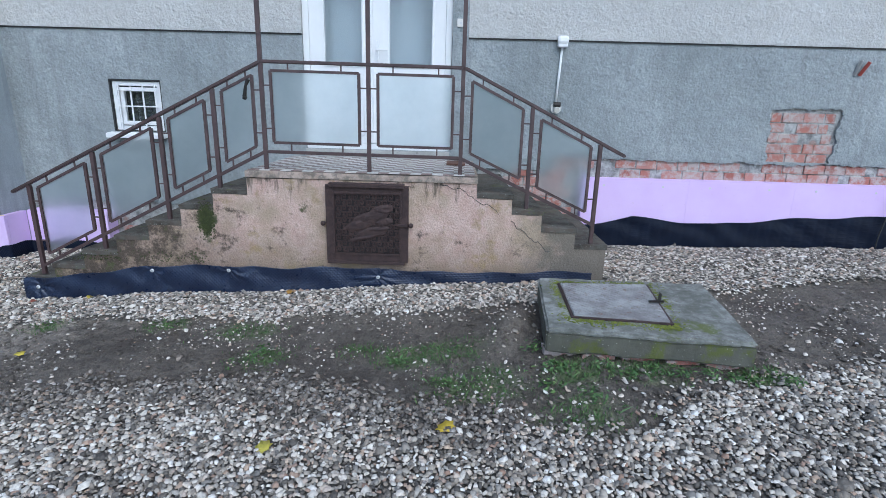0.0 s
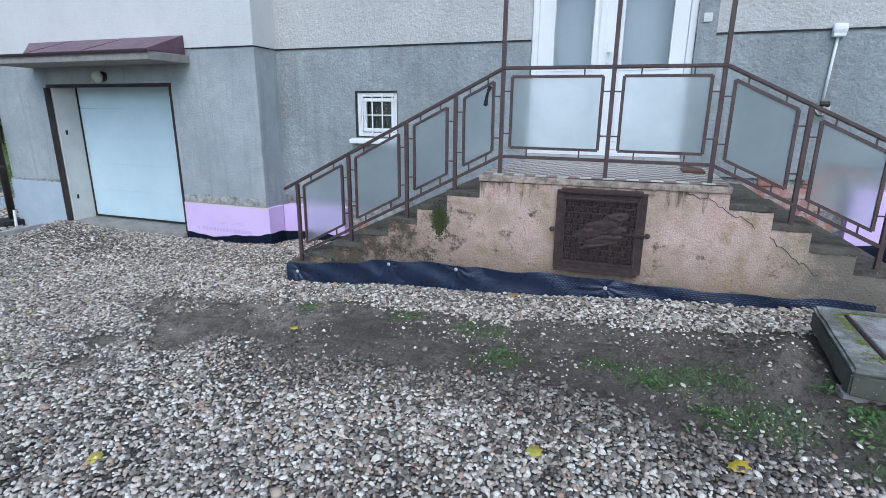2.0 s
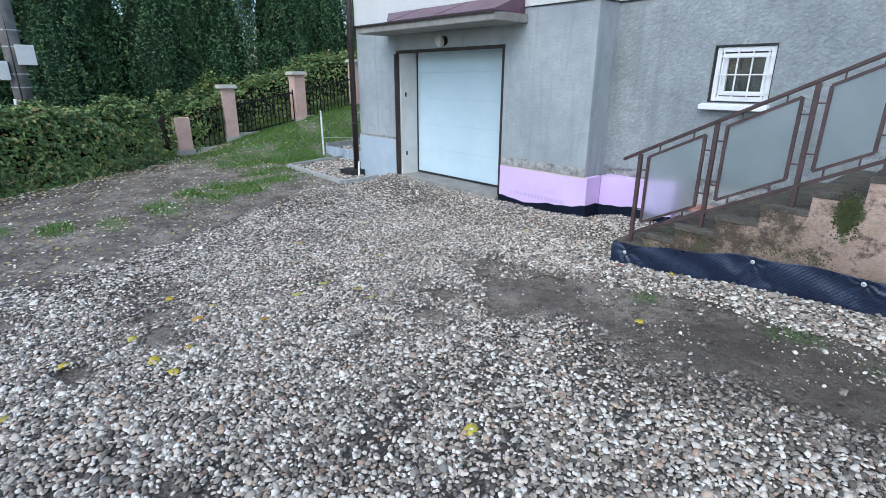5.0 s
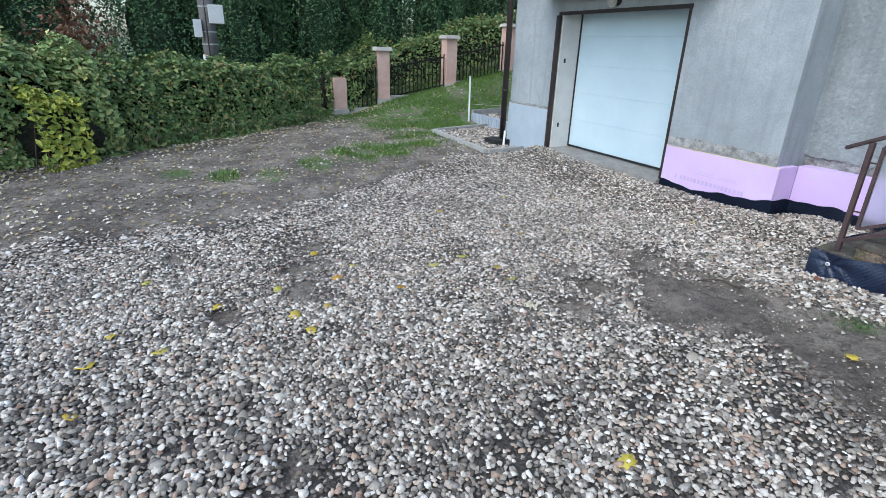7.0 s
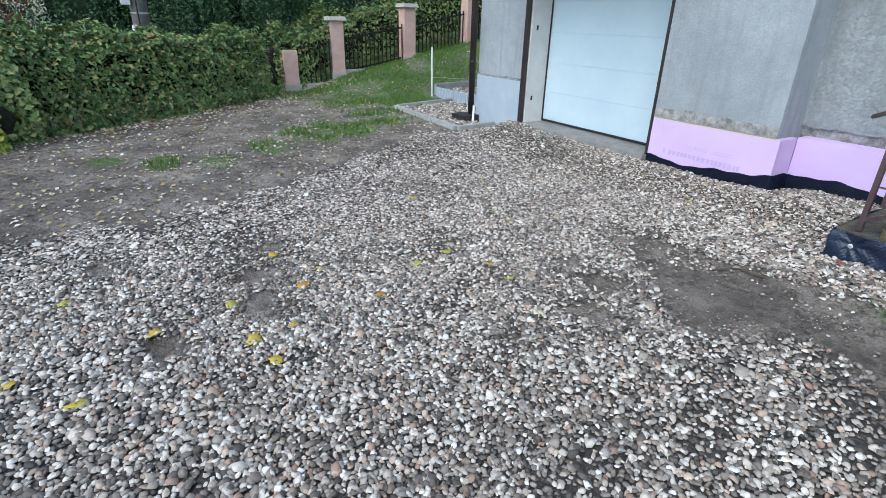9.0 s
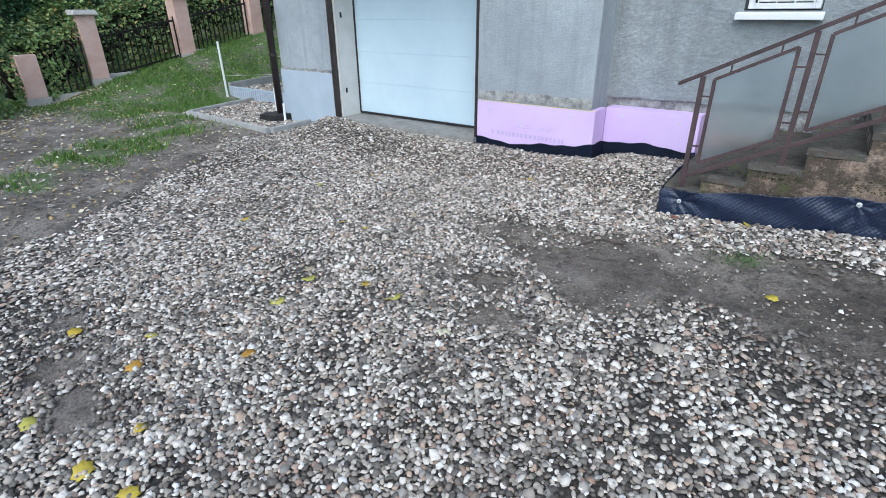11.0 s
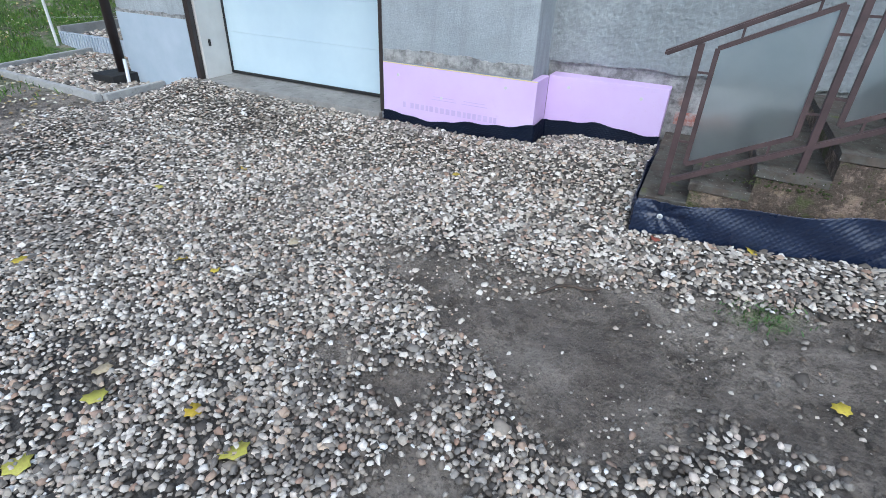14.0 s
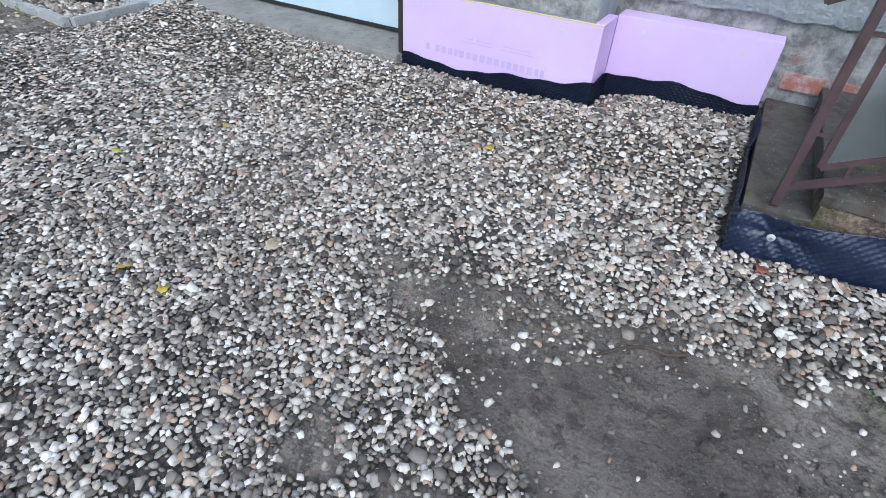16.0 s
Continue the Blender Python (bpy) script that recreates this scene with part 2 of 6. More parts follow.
def plain(name, a, b, rough=0.6, metal=0.0, scale=8.0, grain=60.0, bump=0.15, dist=0.002, local=False):
    s = Surface(name, rough, metal, local)
    c = s.mix(s.ramp(s.noise(scale, 5, 0.6), [(0.35, 0.0), (0.68, 1.0)]), a, b)
    s.color(c)
    s.gloss(s.math("ADD", s.math("MULTIPLY", s.noise(scale * 3, 4), 0.25), rough - 0.12))
    if bump:
        s.relief(s.noise(grain, 5, 0.6), bump, dist)
    return s.mat


GREY_PLASTER = roughcast("grey_roughcast", (0.262, 0.292, 0.303), (0.425, 0.46, 0.472), (0.195, 0.212, 0.214), 34, 0.016)
PALE_PLASTER = roughcast("pale_roughcast", (0.5, 0.5, 0.49), (0.62, 0.62, 0.61), (0.43, 0.42, 0.4), 38, 0.016, 0.25)
BAY_PLASTER = roughcast("smooth_grey_plaster", (0.318, 0.355, 0.378), (0.485, 0.53, 0.556), (0.25, 0.27, 0.28), 90, 0.006, 0.6)
WHITE_PLASTER = roughcast("white_wall_paint", (0.62, 0.62, 0.62), (0.7, 0.7, 0.7), (0.55, 0.55, 0.54), 90, 0.004, 0.2)
SILVER_BOARD = plain("pale_board", (0.39, 0.47, 0.54), (0.46, 0.53, 0.6), 0.7, 0, 3, 40, 0.2)


def mortar():
    s = Surface("rough_mortar", 0.95)
    c = s.mix(s.ramp(s.noise(9, 6, 0.7), [(0.38, 0.0), (0.62, 1.0)]), (0.2, 0.2, 0.195), (0.52, 0.52, 0.51))
    c = s.mix(s.ramp(s.noise(3.1, 4), [(0.62, 0.0), (0.7, 0.6)]), c, (0.36, 0.19, 0.14))
    s.color(c)
    s.relief(s.noise(28, 7, 0.7), 1.0, 0.03)
    return s.mat


MORTAR = mortar()


def brick_clay():
    s = Surface("red_brick", 0.9)
    c = s.ramp(s.each(), [(0.0, (0.32, 0.12, 0.095)), (0.35, (0.4, 0.165, 0.13)), (0.7, (0.45, 0.215, 0.18)), (1.0, (0.38, 0.21, 0.185))])
    c = s.mix(s.ramp(s.noise(9, 7, 0.74), [(0.44, 0.0), (0.57, 0.85)]), c, (0.46, 0.42, 0.4))
    s.color(c)
    s.relief(s.noise(40, 6, 0.7), 0.8, 0.012)
    return s.mat


BRICK = brick_clay()


def stair_paint():
    """Old flaking salmon paint on cement, with mould, moss and damp of its own shapes."""
    s = Surface("salmon_stucco", 0.9)
    big, mid = s.noise(1.7, 6, 0.62), s.noise(7, 6, 0.68)
    c = s.mix(s.ramp(mid, [(0.4, 0.0), (0.62, 1.0)]), (0.58, 0.4, 0.34), (0.67, 0.51, 0.45))
    c = s.mix(s.ramp(big, [(0.45, 0.0), (0.6, 0.85)]), c, (0.42, 0.33, 0.23))
    z, x = s.axis(2), s.axis(0)
    edge = s.math("ADD", z, s.math("MULTIPLY", s.noise(4.5, 6, 0.7), -0.5))
    low = s.ramp(s.math("SUBTRACT", 0.78, edge), [(0.25, 0.0), (0.7, 0.7)])
    c = s.mix(low, c, (0.2, 0.145, 0.09))
    lichen = s.ramp(s.noise(3.2, 7, 0.72), [(0.56, 0.0), (0.64, 0.7)])
    c = s.mix(lichen, c, (0.33, 0.24, 0.11))
    # the weathered flight: crumbling render, brown and black mould in patches
    west = s.ramp(s.math("MULTIPLY", s.math("ADD", x, 1.75), -0.5), [(0.0, 0.0), (0.55, 1.0)])
    c = s.mix(s.math("MULTIPLY", west, s.ramp(s.noise(13, 7, 0.72), [(0.42, 0.0), (0.56, 0.8)])), c, (0.3, 0.21, 0.165))
    mould = s.math("ADD", s.noise(5.2, 9, 0.76), s.math("MULTIPLY", west, 0.15))
    c = s.mix(s.ramp(mould, [(0.57, 0.0), (0.67, 0.95)]), c, (0.045, 0.031, 0.023))
    c = s.mix(s.math("MULTIPLY", west, s.ramp(s.noise(38, 7, 0.75), [(0.46, 0.0), (0.6, 0.75)])), c, (0.07, 0.048, 0.036))
    c = s.mix(s.math("MULTIPLY", west, s.ramp(s.noise(60, 5, 0.7), [(0.6, 0.0), (0.68, 0.6)])), c, (0.46, 0.37, 0.31))
    right = s.ramp(s.math("ADD", s.math("MULTIPLY", s.math("SUBTRACT", x, 0.72), 1.2), s.math("MULTIPLY", s.math("SUBTRACT", s.noise(5, 7, 0.72), 0.5), 1.4)), [(0.1, 0.0), (0.5, 0.9)])
    c = s.mix(right, c, (0.15, 0.135, 0.11))
    drip = s.math("ADD", s.math("MULTIPLY", s.noise(7, 5, 0.7, s.stretch(1.6, 1.6, 0.3)), 1.0), s.math("MULTIPLY", s.math("SUBTRACT", z, 1.2), 0.55))
    c = s.mix(s.ramp(drip, [(0.47, 0.0), (0.58, 0.85)]), c, (0.08, 0.065, 0.045))
    cushion = s.math("ADD", s.math("MULTIPLY", s.math("ABSOLUTE", s.math("ADD", x, 2.19)), -3.2), s.math("MULTIPLY", s.math("ABSOLUTE", s.math("SUBTRACT", z, 0.8)), -1.7))
    cushion = s.math("ADD", cushion, s.math("MULTIPLY", s.noise(9, 7, 0.75), 1.2))
    c = s.mix(s.ramp(cushion, [(0.22, 0.0), (0.36, 0.95)]), c, (0.035, 0.055, 0.012))
    green = s.ramp(s.math("ADD", s.math("MULTIPLY", s.noise(2.6, 6, 0.7), 1.2), s.math("MULTIPLY", x, -0.07)), [(0.86, 0.0), (0.93, 0.85)])
    c = s.mix(green, c, (0.06, 0.075, 0.018))
    c = s.mix(s.math("MULTIPLY", s.ramp(s.noise(90, 3), [(0.3, 0.0), (0.7, 1.0)]), 0.3), c, (0.2, 0.17, 0.13))
    s.color(c)
    s.relief(s.noise(55, 6, 0.65), 0.9, 0.016)
    s.relief(s.noise(6, 4), 0.3, 0.03)
    return s.mat


STAIR_PAINT = stair_paint()


def old_concrete(name, a, b, moss=0.55, damp=0.5):
    s = Surface(name, 0.9)
    c = s.mix(s.ramp(s.noise(5, 6, 0.65), [(0.35, 0.0), (0.68, 1.0)]), a, b)
    c = s.mix(s.ramp(s.noise(13, 6, 0.7), [(damp, 0.0), (damp + 0.16, 0.7)]), c, (0.1, 0.1, 0.085))
    c = s.mix(s.ramp(s.noise(2.9, 6, 0.7), [(moss, 0.0), (moss + 0.07, 0.85)]), c, (0.1, 0.12, 0.025))
    c = s.mix(s.ramp(s.cells(38), [(0.06, 0.6), (0.14, 0.0)]), c, (0.55, 0.56, 0.52))
    s.color(c)
    s.relief(s.noise(70, 6, 0.65), 0.7, 0.008)
    s.relief(s.noise(9, 5), 0.4, 0.02)
    return s.mat


TREAD = old_concrete("damp_concrete", (0.035, 0.028, 0.023), (0.115, 0.092, 0.074), 0.59, 0.42)
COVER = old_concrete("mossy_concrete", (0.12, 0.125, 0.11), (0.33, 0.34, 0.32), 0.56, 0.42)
KERB = old_concrete("kerb_concrete", (0.34, 0.34, 0.33), (0.48, 0.48, 0.46), 0.72, 0.6)
SILL = old_concrete("sill_concrete", (0.24, 0.23, 0.215), (0.34, 0.33, 0.31), 0.75, 0.54)
# COVER's concrete with more moss, its base darkened for the slab's shaded sides
COVER_SIDE = old_concrete("mossy_shaded_concrete", (0.06, 0.062, 0.048), (0.125, 0.125, 0.1), 0.5, 0.42)
PEAR = plain("salmon_pillar_paint", (0.62, 0.4, 0.33), (0.7, 0.5, 0.43), 0.85, 0, 5, 60, 0.4, 0.004)
CAPSTONE = old_concrete("cap_concrete", (0.42, 0.4, 0.36), (0.5, 0.48, 0.44), 0.7, 0.6)


def foam(name="pink_foam_board"):
    s = Surface(name, 0.75)
    c = s.mix(s.ramp(s.noise(2.5, 5), [(0.3, 0.0), (0.7, 1.0)]), (0.66, 0.48, 0.8), (0.71, 0.55, 0.84))
    c = s.mix(s.ramp(s.noise(24, 6, 0.7), [(0.6, 0.0), (0.72, 0.35)]), c, (0.55, 0.4, 0.5))
    s.color(c)
    s.relief(s.noise(120, 3), 0.3, 0.003)
    return s.mat


FOAM = foam()
FOAM_EDGE = plain("yellowed_foam_edge", (0.75, 0.62, 0.25), (0.8, 0.7, 0.4), 0.8)
FOAM_PRINT = plain("faded_violet_print", (0.55, 0.42, 0.68), (0.59, 0.46, 0.72), 0.8)
MEMBRANE = plain("navy_membrane", (0.009, 0.016, 0.042), (0.018, 0.03, 0.066), 0.3, 0, 5, 90, 0.15)
BLACK_MEMBRANE = plain("black_membrane", (0.004, 0.007, 0.018), (0.007, 0.012, 0.028), 0.45, 0, 5, 90, 0.15)
BLACK_MEMBRANE.node_tree.nodes["Principled BSDF"].inputs["Specular IOR Level"].default_value = 0.18
RAIL_PAINT = plain("brown_rail_paint", (0.052, 0.032, 0.033), (0.088, 0.054, 0.054), 0.5, 0, 9, 120, 0.3, 0.002)
RUST = plain("rusty_brown_iron", (0.034, 0.021, 0.021), (0.07, 0.042, 0.039), 0.65, 0.2, 18, 150, 0.8, 0.006)
DARK_IRON = plain("black_iron", (0.015, 0.013, 0.012), (0.035, 0.03, 0.028), 0.5, 0.3, 12)
WHITE_PVC = plain("white_plastic", (0.78, 0.79, 0.8), (0.83, 0.84, 0.85), 0.35, 0, 3, 40, 0.05)
GARAGE_WHITE = plain("white_door_coating", (0.55, 0.69, 0.77), (0.61, 0.75, 0.82), 0.42, 0, 2, 150, 0.12, 0.001)
# blue-grey that paints the sky mirrored in the front door panes
DOOR_SHEEN = plain("door_sky_sheen", (0.5, 0.56, 0.62), (0.6, 0.66, 0.7), 0.9)
CREAM = plain("cream_plaster_jamb", (0.62, 0.61, 0.58), (0.7, 0.69, 0.66), 0.8, 0, 5, 60, 0.3, 0.003)
BLACK_RUBBER = plain("black_rubber", (0.015, 0.015, 0.016), (0.03, 0.03, 0.03), 0.6)
GUTTER = plain("dark_brown_gutter", (0.028, 0.02, 0.019), (0.045, 0.034, 0.032), 0.4)
PURPLE_TIN = plain("plum_sheet_metal", (0.11, 0.055, 0.085), (0.15, 0.08, 0.115), 0.45, 0.0, 4, 30, 0.2)
ZINC = plain("zinc", (0.45, 0.46, 0.47), (0.6, 0.6, 0.6), 0.4, 0.8, 10)
GREY_BOX = plain("pale_grey_plastic", (0.55, 0.57, 0.57), (0.65, 0.66, 0.66), 0.5)
POLE_WOOD = plain("weathered_pole", (0.17, 0.16, 0.16), (0.25, 0.24, 0.23), 0.85, 0, 6, 40, 0.5, 0.01)
BLUE_PLASTIC = plain("pale_blue_plastic", (0.42, 0.48, 0.56), (0.5, 0.55, 0.62), 0.5, 0, 4)
# grey that paints the reflection in the basement window pane
PANE_SHEEN = plain("grey_pane_sheen", (0.1, 0.115, 0.12), (0.14, 0.155, 0.16), 0.9)
DARK_INSIDE = plain("dark_room", (0.02, 0.02, 0.022), (0.03, 0.03, 0.03), 0.9)
ROOF_TILE = plain("brown_roof", (0.12, 0.07, 0.055), (0.17, 0.1, 0.08), 0.8)
BARK = plain("bark", (0.06, 0.045, 0.035), (0.12, 0.09, 0.07), 0.95, 0, 9, 30, 0.8, 0.02)
MAT_FIBRE = plain("brown_doormat", (0.1, 0.05, 0.035), (0.15, 0.08, 0.06), 0.95, 0, 30, 200, 0.8, 0.004)


def checker_plate():
    s = Surface("tread_plate", 0.5, 0.25)
    c = s.mix(s.ramp(s.noise(6, 6, 0.7), [(0.38, 0.0), (0.62, 1.0)]), (0.25, 0.24, 0.24), (0.42, 0.42, 0.42))
    c = s.mix(s.ramp(s.noise(16, 6, 0.7), [(0.57, 0.0), (0.68, 0.8)]), c, (0.2, 0.12, 0.08))
    s.color(c)
    s.gloss(s.ramp(s.noise(9, 5), [(0.3, 0.4), (0.7, 0.75)]))
    return s.mat


PLATE = checker_plate()


def tile(name, a, b):
    s = Surface(name, 0.55)
    s.color(s.mix(s.ramp(s.noise(22, 5, 0.7), [(0.4, 0.0), (0.65, 1.0)]), a, b))
    s.relief(s.noise(80, 3), 0.2, 0.002)
    return s.mat


TILE_LIGHT = tile("pale_tile", (0.45, 0.43, 0.41), (0.56, 0.54, 0.51))
TILE_DARK = tile("brown_tile", (0.17, 0.12, 0.11), (0.25, 0.19, 0.17))


def glass(name, tint, rough, ior=1.45, wave=0.0):
    s = Surface(name, rough)
    s.color(tint)
    s.bsdf.inputs["Transmission Weight"].default_value = 1.0
    s.bsdf.inputs["IOR"].default_value = ior
    if wave:
        s.relief(s.noise(90, 2), wave, 0.004)
    return s.mat


def frosted():
    s = Surface("frosted_wired_glass", 0.3)
    s.color(s.mix(s.ramp(s.noise(3, 5, 0.6), [(0.35, 0.0), (0.7, 1.0)]), (0.64, 0.71, 0.73), (0.8, 0.86, 0.88)))
    s.bsdf.inputs["Transmission Weight"].default_value = 0.96
    s.bsdf.inputs["IOR"].default_value = 1.2
    s.relief(s.noise(160, 2), 0.25, 0.002)
    return s.mat


FROSTED = frosted()
DOOR_GLASS = glass("textured_door_glass", (0.8, 0.85, 0.88), 0.3, 1.4, 0.5)
CLEAR = glass("window_glass", (0.9, 0.93, 0.93), 0.03)
OPAL = plain("milky_lamp_glass", (0.5, 0.49, 0.45), (0.56, 0.55, 0.5), 0.3)


def earth():
    s = Surface("bare_earth", 0.9)
    c = s.mix(s.ramp(s.noise(1.6, 6, 0.62), [(0.4, 0.0), (0.6, 1.0)]), (0.155, 0.131, 0.109), (0.335, 0.293, 0.247))
    c = s.mix(s.ramp(s.noise(11, 7, 0.7), [(0.52, 0.0), (0.6, 0.7)]), c, (0.075, 0.06, 0.047))
    c = s.mix(s.ramp(s.noise(48, 6, 0.72), [(0.5, 0.0), (0.64, 0.55)]), c, (0.06, 0.05, 0.042))
    c = s.mix(s.ramp(s.noise(4.2, 7, 0.72), [(0.52, 0.0), (0.62, 0.4)]), c, (0.11, 0.094, 0.078))
    c = s.mix(s.ramp(s.cells(70, "Distance"), [(0.12, 0.7), (0.24, 0.0)]), c, (0.3, 0.28, 0.25))
    damp = s.math("ADD", s.math("MULTIPLY", s.math("ADD", s.axis(0), 3.3), 0.9), s.math("MULTIPLY", s.math("SUBTRACT", s.noise(1.9, 5, 0.65), 0.5), 3.0))
    c = s.mix(s.ramp(damp, [(0.05, 0.0), (0.75, 0.62)]), c, (0.07, 0.057, 0.046))
    lawn = s.nt.nodes.new("ShaderNodeAttribute")
    lawn.attribute_name = "lawn"
    g = s.mix(s.ramp(s.noise(14, 5, 0.7), [(0.35, 0.0), (0.65, 1.0)]), (0.055, 0.12, 0.018), (0.115, 0.22, 0.034))
    worn = s.math("MULTIPLY", lawn.outputs["Fac"], s.ramp(s.noise(3.3, 6, 0.7), [(0.42, 0.15), (0.56, 1.0)]))
    c = s.mix(worn, c, g)
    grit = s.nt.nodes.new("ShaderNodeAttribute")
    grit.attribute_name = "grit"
    gap_shade_off = s.nt.nodes.new("ShaderNodeAttribute")
    gap_shade_off.attribute_name = "gap_shade_off"
    # bed under the pebbles mixed towards near black: painted shade of the gaps
    stone = s.mix(s.math("SUBTRACT", 0.76, s.math("MULTIPLY", gap_shade_off.outputs["Fac"], 0.69)), s.ramp(s.cells(48, "Color"), [(0.1, (0.13, 0.11, 0.095)), (0.5, (0.24, 0.22, 0.19)), (0.9, (0.38, 0.36, 0.33))]), (0.034, 0.029, 0.025))
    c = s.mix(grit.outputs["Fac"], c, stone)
    s.color(c)
    s.gloss(s.ramp(s.noise(2.2, 5), [(0.35, 0.62), (0.65, 0.95)]))
    s.relief(s.noise(9, 6, 0.65), 0.8, 0.06)
    s.relief(s.noise(22, 7, 0.7), 0.9, 0.03)
    s.relief(s.noise(60, 6, 0.7), 0.8, 0.012)
    s.relief(s.noise(170, 4, 0.6), 0.7, 0.005)
    s.relief(s.cells(60), 0.5, 0.008)
    return s.mat


EARTH = earth()


def stone(name, dirt=0.0):
    s = Surface(name, 0.68)
    c = s.ramp(s.island(), [(0.0, (0.046, 0.041, 0.036)), (0.13, (0.117, 0.104, 0.088)), (0.27, (0.270, 0.232, 0.190)), (0.4, (0.443, 0.396, 0.329)),
                            (0.49, (0.149, 0.141, 0.130)), (0.62, (0.552, 0.508, 0.442)), (0.76, (0.748, 0.699, 0.620)), (0.84, (0.291, 0.183, 0.130)), (0.89, (0.530, 0.418, 0.314)), (1.0, (0.829, 0.826, 0.793))])
    c = s.mix(s.ramp(s.noise(70, 5, 0.65), [(0.45, 0.0), (0.7, 0.4)]), c, (0.15, 0.13, 0.11))
    if dirt:
        c = s.mix(s.ramp(s.noise(26, 6, 0.7), [(0.36, dirt), (0.62, dirt * 0.45)]), c, (0.055, 0.044, 0.036))
    s.color(c)
    s.relief(s.noise(140, 4, 0.6), 0.35, 0.003)
    return s.mat


STONE = stone("river_pebbles")
DIRTY_STONE = stone("muddy_pebbles", 0.85)


def leaf(name, stops, rough=0.55, thin=0.25):
    s = Surface(name, rough)
    s.color(s.mix(s.ramp(s.noise(0.9, 4), [(0.35, 0.0), (0.7, 0.35)]), s.ramp(s.island(), stops), stops[0][1]))
    s.bsdf.inputs["Subsurface Weight"].default_value = 0.0
    return s.mat


THUJA = leaf("thuja_foliage", [(0.0, (0.022, 0.065, 0.03)), (0.5, (0.055, 0.13, 0.05)), (0.9, (0.12, 0.22, 0.075)), (1.0, (0.2, 0.25, 0.085))], 0.7)
IVY = leaf("hedge_leaves", [(0.0, (0.1, 0.16, 0.05)), (0.4, (0.24, 0.35, 0.11)), (0.75, (0.4, 0.48, 0.17)), (0.9, (0.5, 0.5, 0.18)), (1.0, (0.6, 0.5, 0.19))])
DARK_IVY = leaf("dark_hedge_leaves", [(0.0, (0.06, 0.11, 0.035)), (0.45, (0.15, 0.25, 0.075)), (0.8, (0.27, 0.36, 0.11)), (0.93, (0.38, 0.38, 0.13)), (1.0, (0.42, 0.26, 0.1))])
YELLOW_IVY = leaf("yellowing_hedge_leaves", [(0.0, (0.2, 0.28, 0.05)), (0.5, (0.42, 0.46, 0.07)), (1.0, (0.7, 0.64, 0.1))])
GRASS = leaf("grass_blades", [(0.0, (0.045, 0.1, 0.014)), (0.5, (0.095, 0.2, 0.026)), (0.9, (0.15, 0.27, 0.04)), (1.0, (0.26, 0.27, 0.08))])
LITTER = leaf("dry_leaf_litter", [(0.0, (0.22, 0.14, 0.06)), (0.4, (0.5, 0.4, 0.17)), (0.7, (0.6, 0.57, 0.43)), (1.0, (0.72, 0.7, 0.6))], 0.7)
WEED = leaf("weed_leaves", [(0.0, (0.04, 0.085, 0.022)), (0.6, (0.075, 0.155, 0.04)), (1.0, (0.13, 0.21, 0.06))])


def dead_leaf():
    s = Surface("fallen_leaf", 0.6)
    c = s.ramp(s.each(), [(0.0, (0.5, 0.36, 0.03)), (0.3, (0.55, 0.46, 0.06)), (0.55, (0.42, 0.42, 0.08)), (0.75, (0.5, 0.24, 0.03)), (0.88, (0.62, 0.62, 0.42)), (1.0, (0.25, 0.06, 0.045))])
    s.color(s.mix(s.ramp(s.noise(80, 4), [(0.45, 0.0), (0.7, 0.5)]), c, (0.28, 0.18, 0.06)))
    return s.mat


DEAD_LEAF = dead_leaf()
# ---- ground: one sheet to the horizon ----
def steps(*runs):
    out = []
    for a, b, d in runs:
        out += list(np.linspace(a, b, max(1, round((b - a) / d)), endpoint=False))
    return np.array(out + [runs[-1][1]])


gx = steps((-400, -60, 40), (-60, -24, 4), (-24, -13, 0.4), (-13, -9, 0.12), (-9, -5.6, 0.05), (-5.6, 2.6, 0.03), (2.6, 8, 0.09), (8, 30, 2), (30, 400, 40))
gy = steps((-400, -30, 40), (-30, -4, 2), (-4, -1, 0.12), (-1, 2.1, 0.05), (2.1, 4.6, 0.03), (4.6, 6.2, 0.05), (6.2, 12, 0.3), (12, 40, 2), (40, 400, 40))
X, Y = np.meshgrid(gx, gy, indexing="ij")
Z = ground_height(X.ravel(), Y.ravel()).reshape(X.shape)
ni, nj = X.shape
idx = np.arange(ni * nj).reshape(ni, nj)
quads = np.stack([idx[:-1, :-1], idx[1:, :-1], idx[1:, 1:], idx[:-1, 1:]], -1).reshape(-1, 4)
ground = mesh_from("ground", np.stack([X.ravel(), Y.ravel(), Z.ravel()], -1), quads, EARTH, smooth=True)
tagged(ground, "bare grey-brown earth yard with worn grass", "ground", kind="structure")
xr, yr = X.ravel(), Y.ravel()
STRIP = [(-9.35, 1.1, 0.3), (-9.8, 1.9, 0.36), (-10.3, 2.6, 0.5), (-10.7, 3.3, 0.6), (-11.1, 4.1, 0.55), (-9.55, 0.5, 0.28), (-9.9, -0.1, 0.26)]
GREENS = STRIP + [(-1.22, 3.26, 0.2), (-0.49, 3.33, 0.13), (-0.15, 3.2, 0.2), (0.15, 3.25, 0.22), (0.3, 2.75, 0.3), (0.95, 2.84, 0.22), (0.86, 2.42, 0.24), (1.39, 2.86, 0.2),
                  (2.06, 2.84, 0.16), (-1.5, 3.75, 0.22), (-2.2, 3.85, 0.16), (-3.3, 3.95, 0.14)]
lawn = smooth01((-9.4 - xr) / 2.5) * smooth01((-0.35 * (xr + 10) + yr - 4.4) / 1.6)
lawn = np.maximum(lawn, smooth01((np.hypot(xr, yr) - 30) / 10))
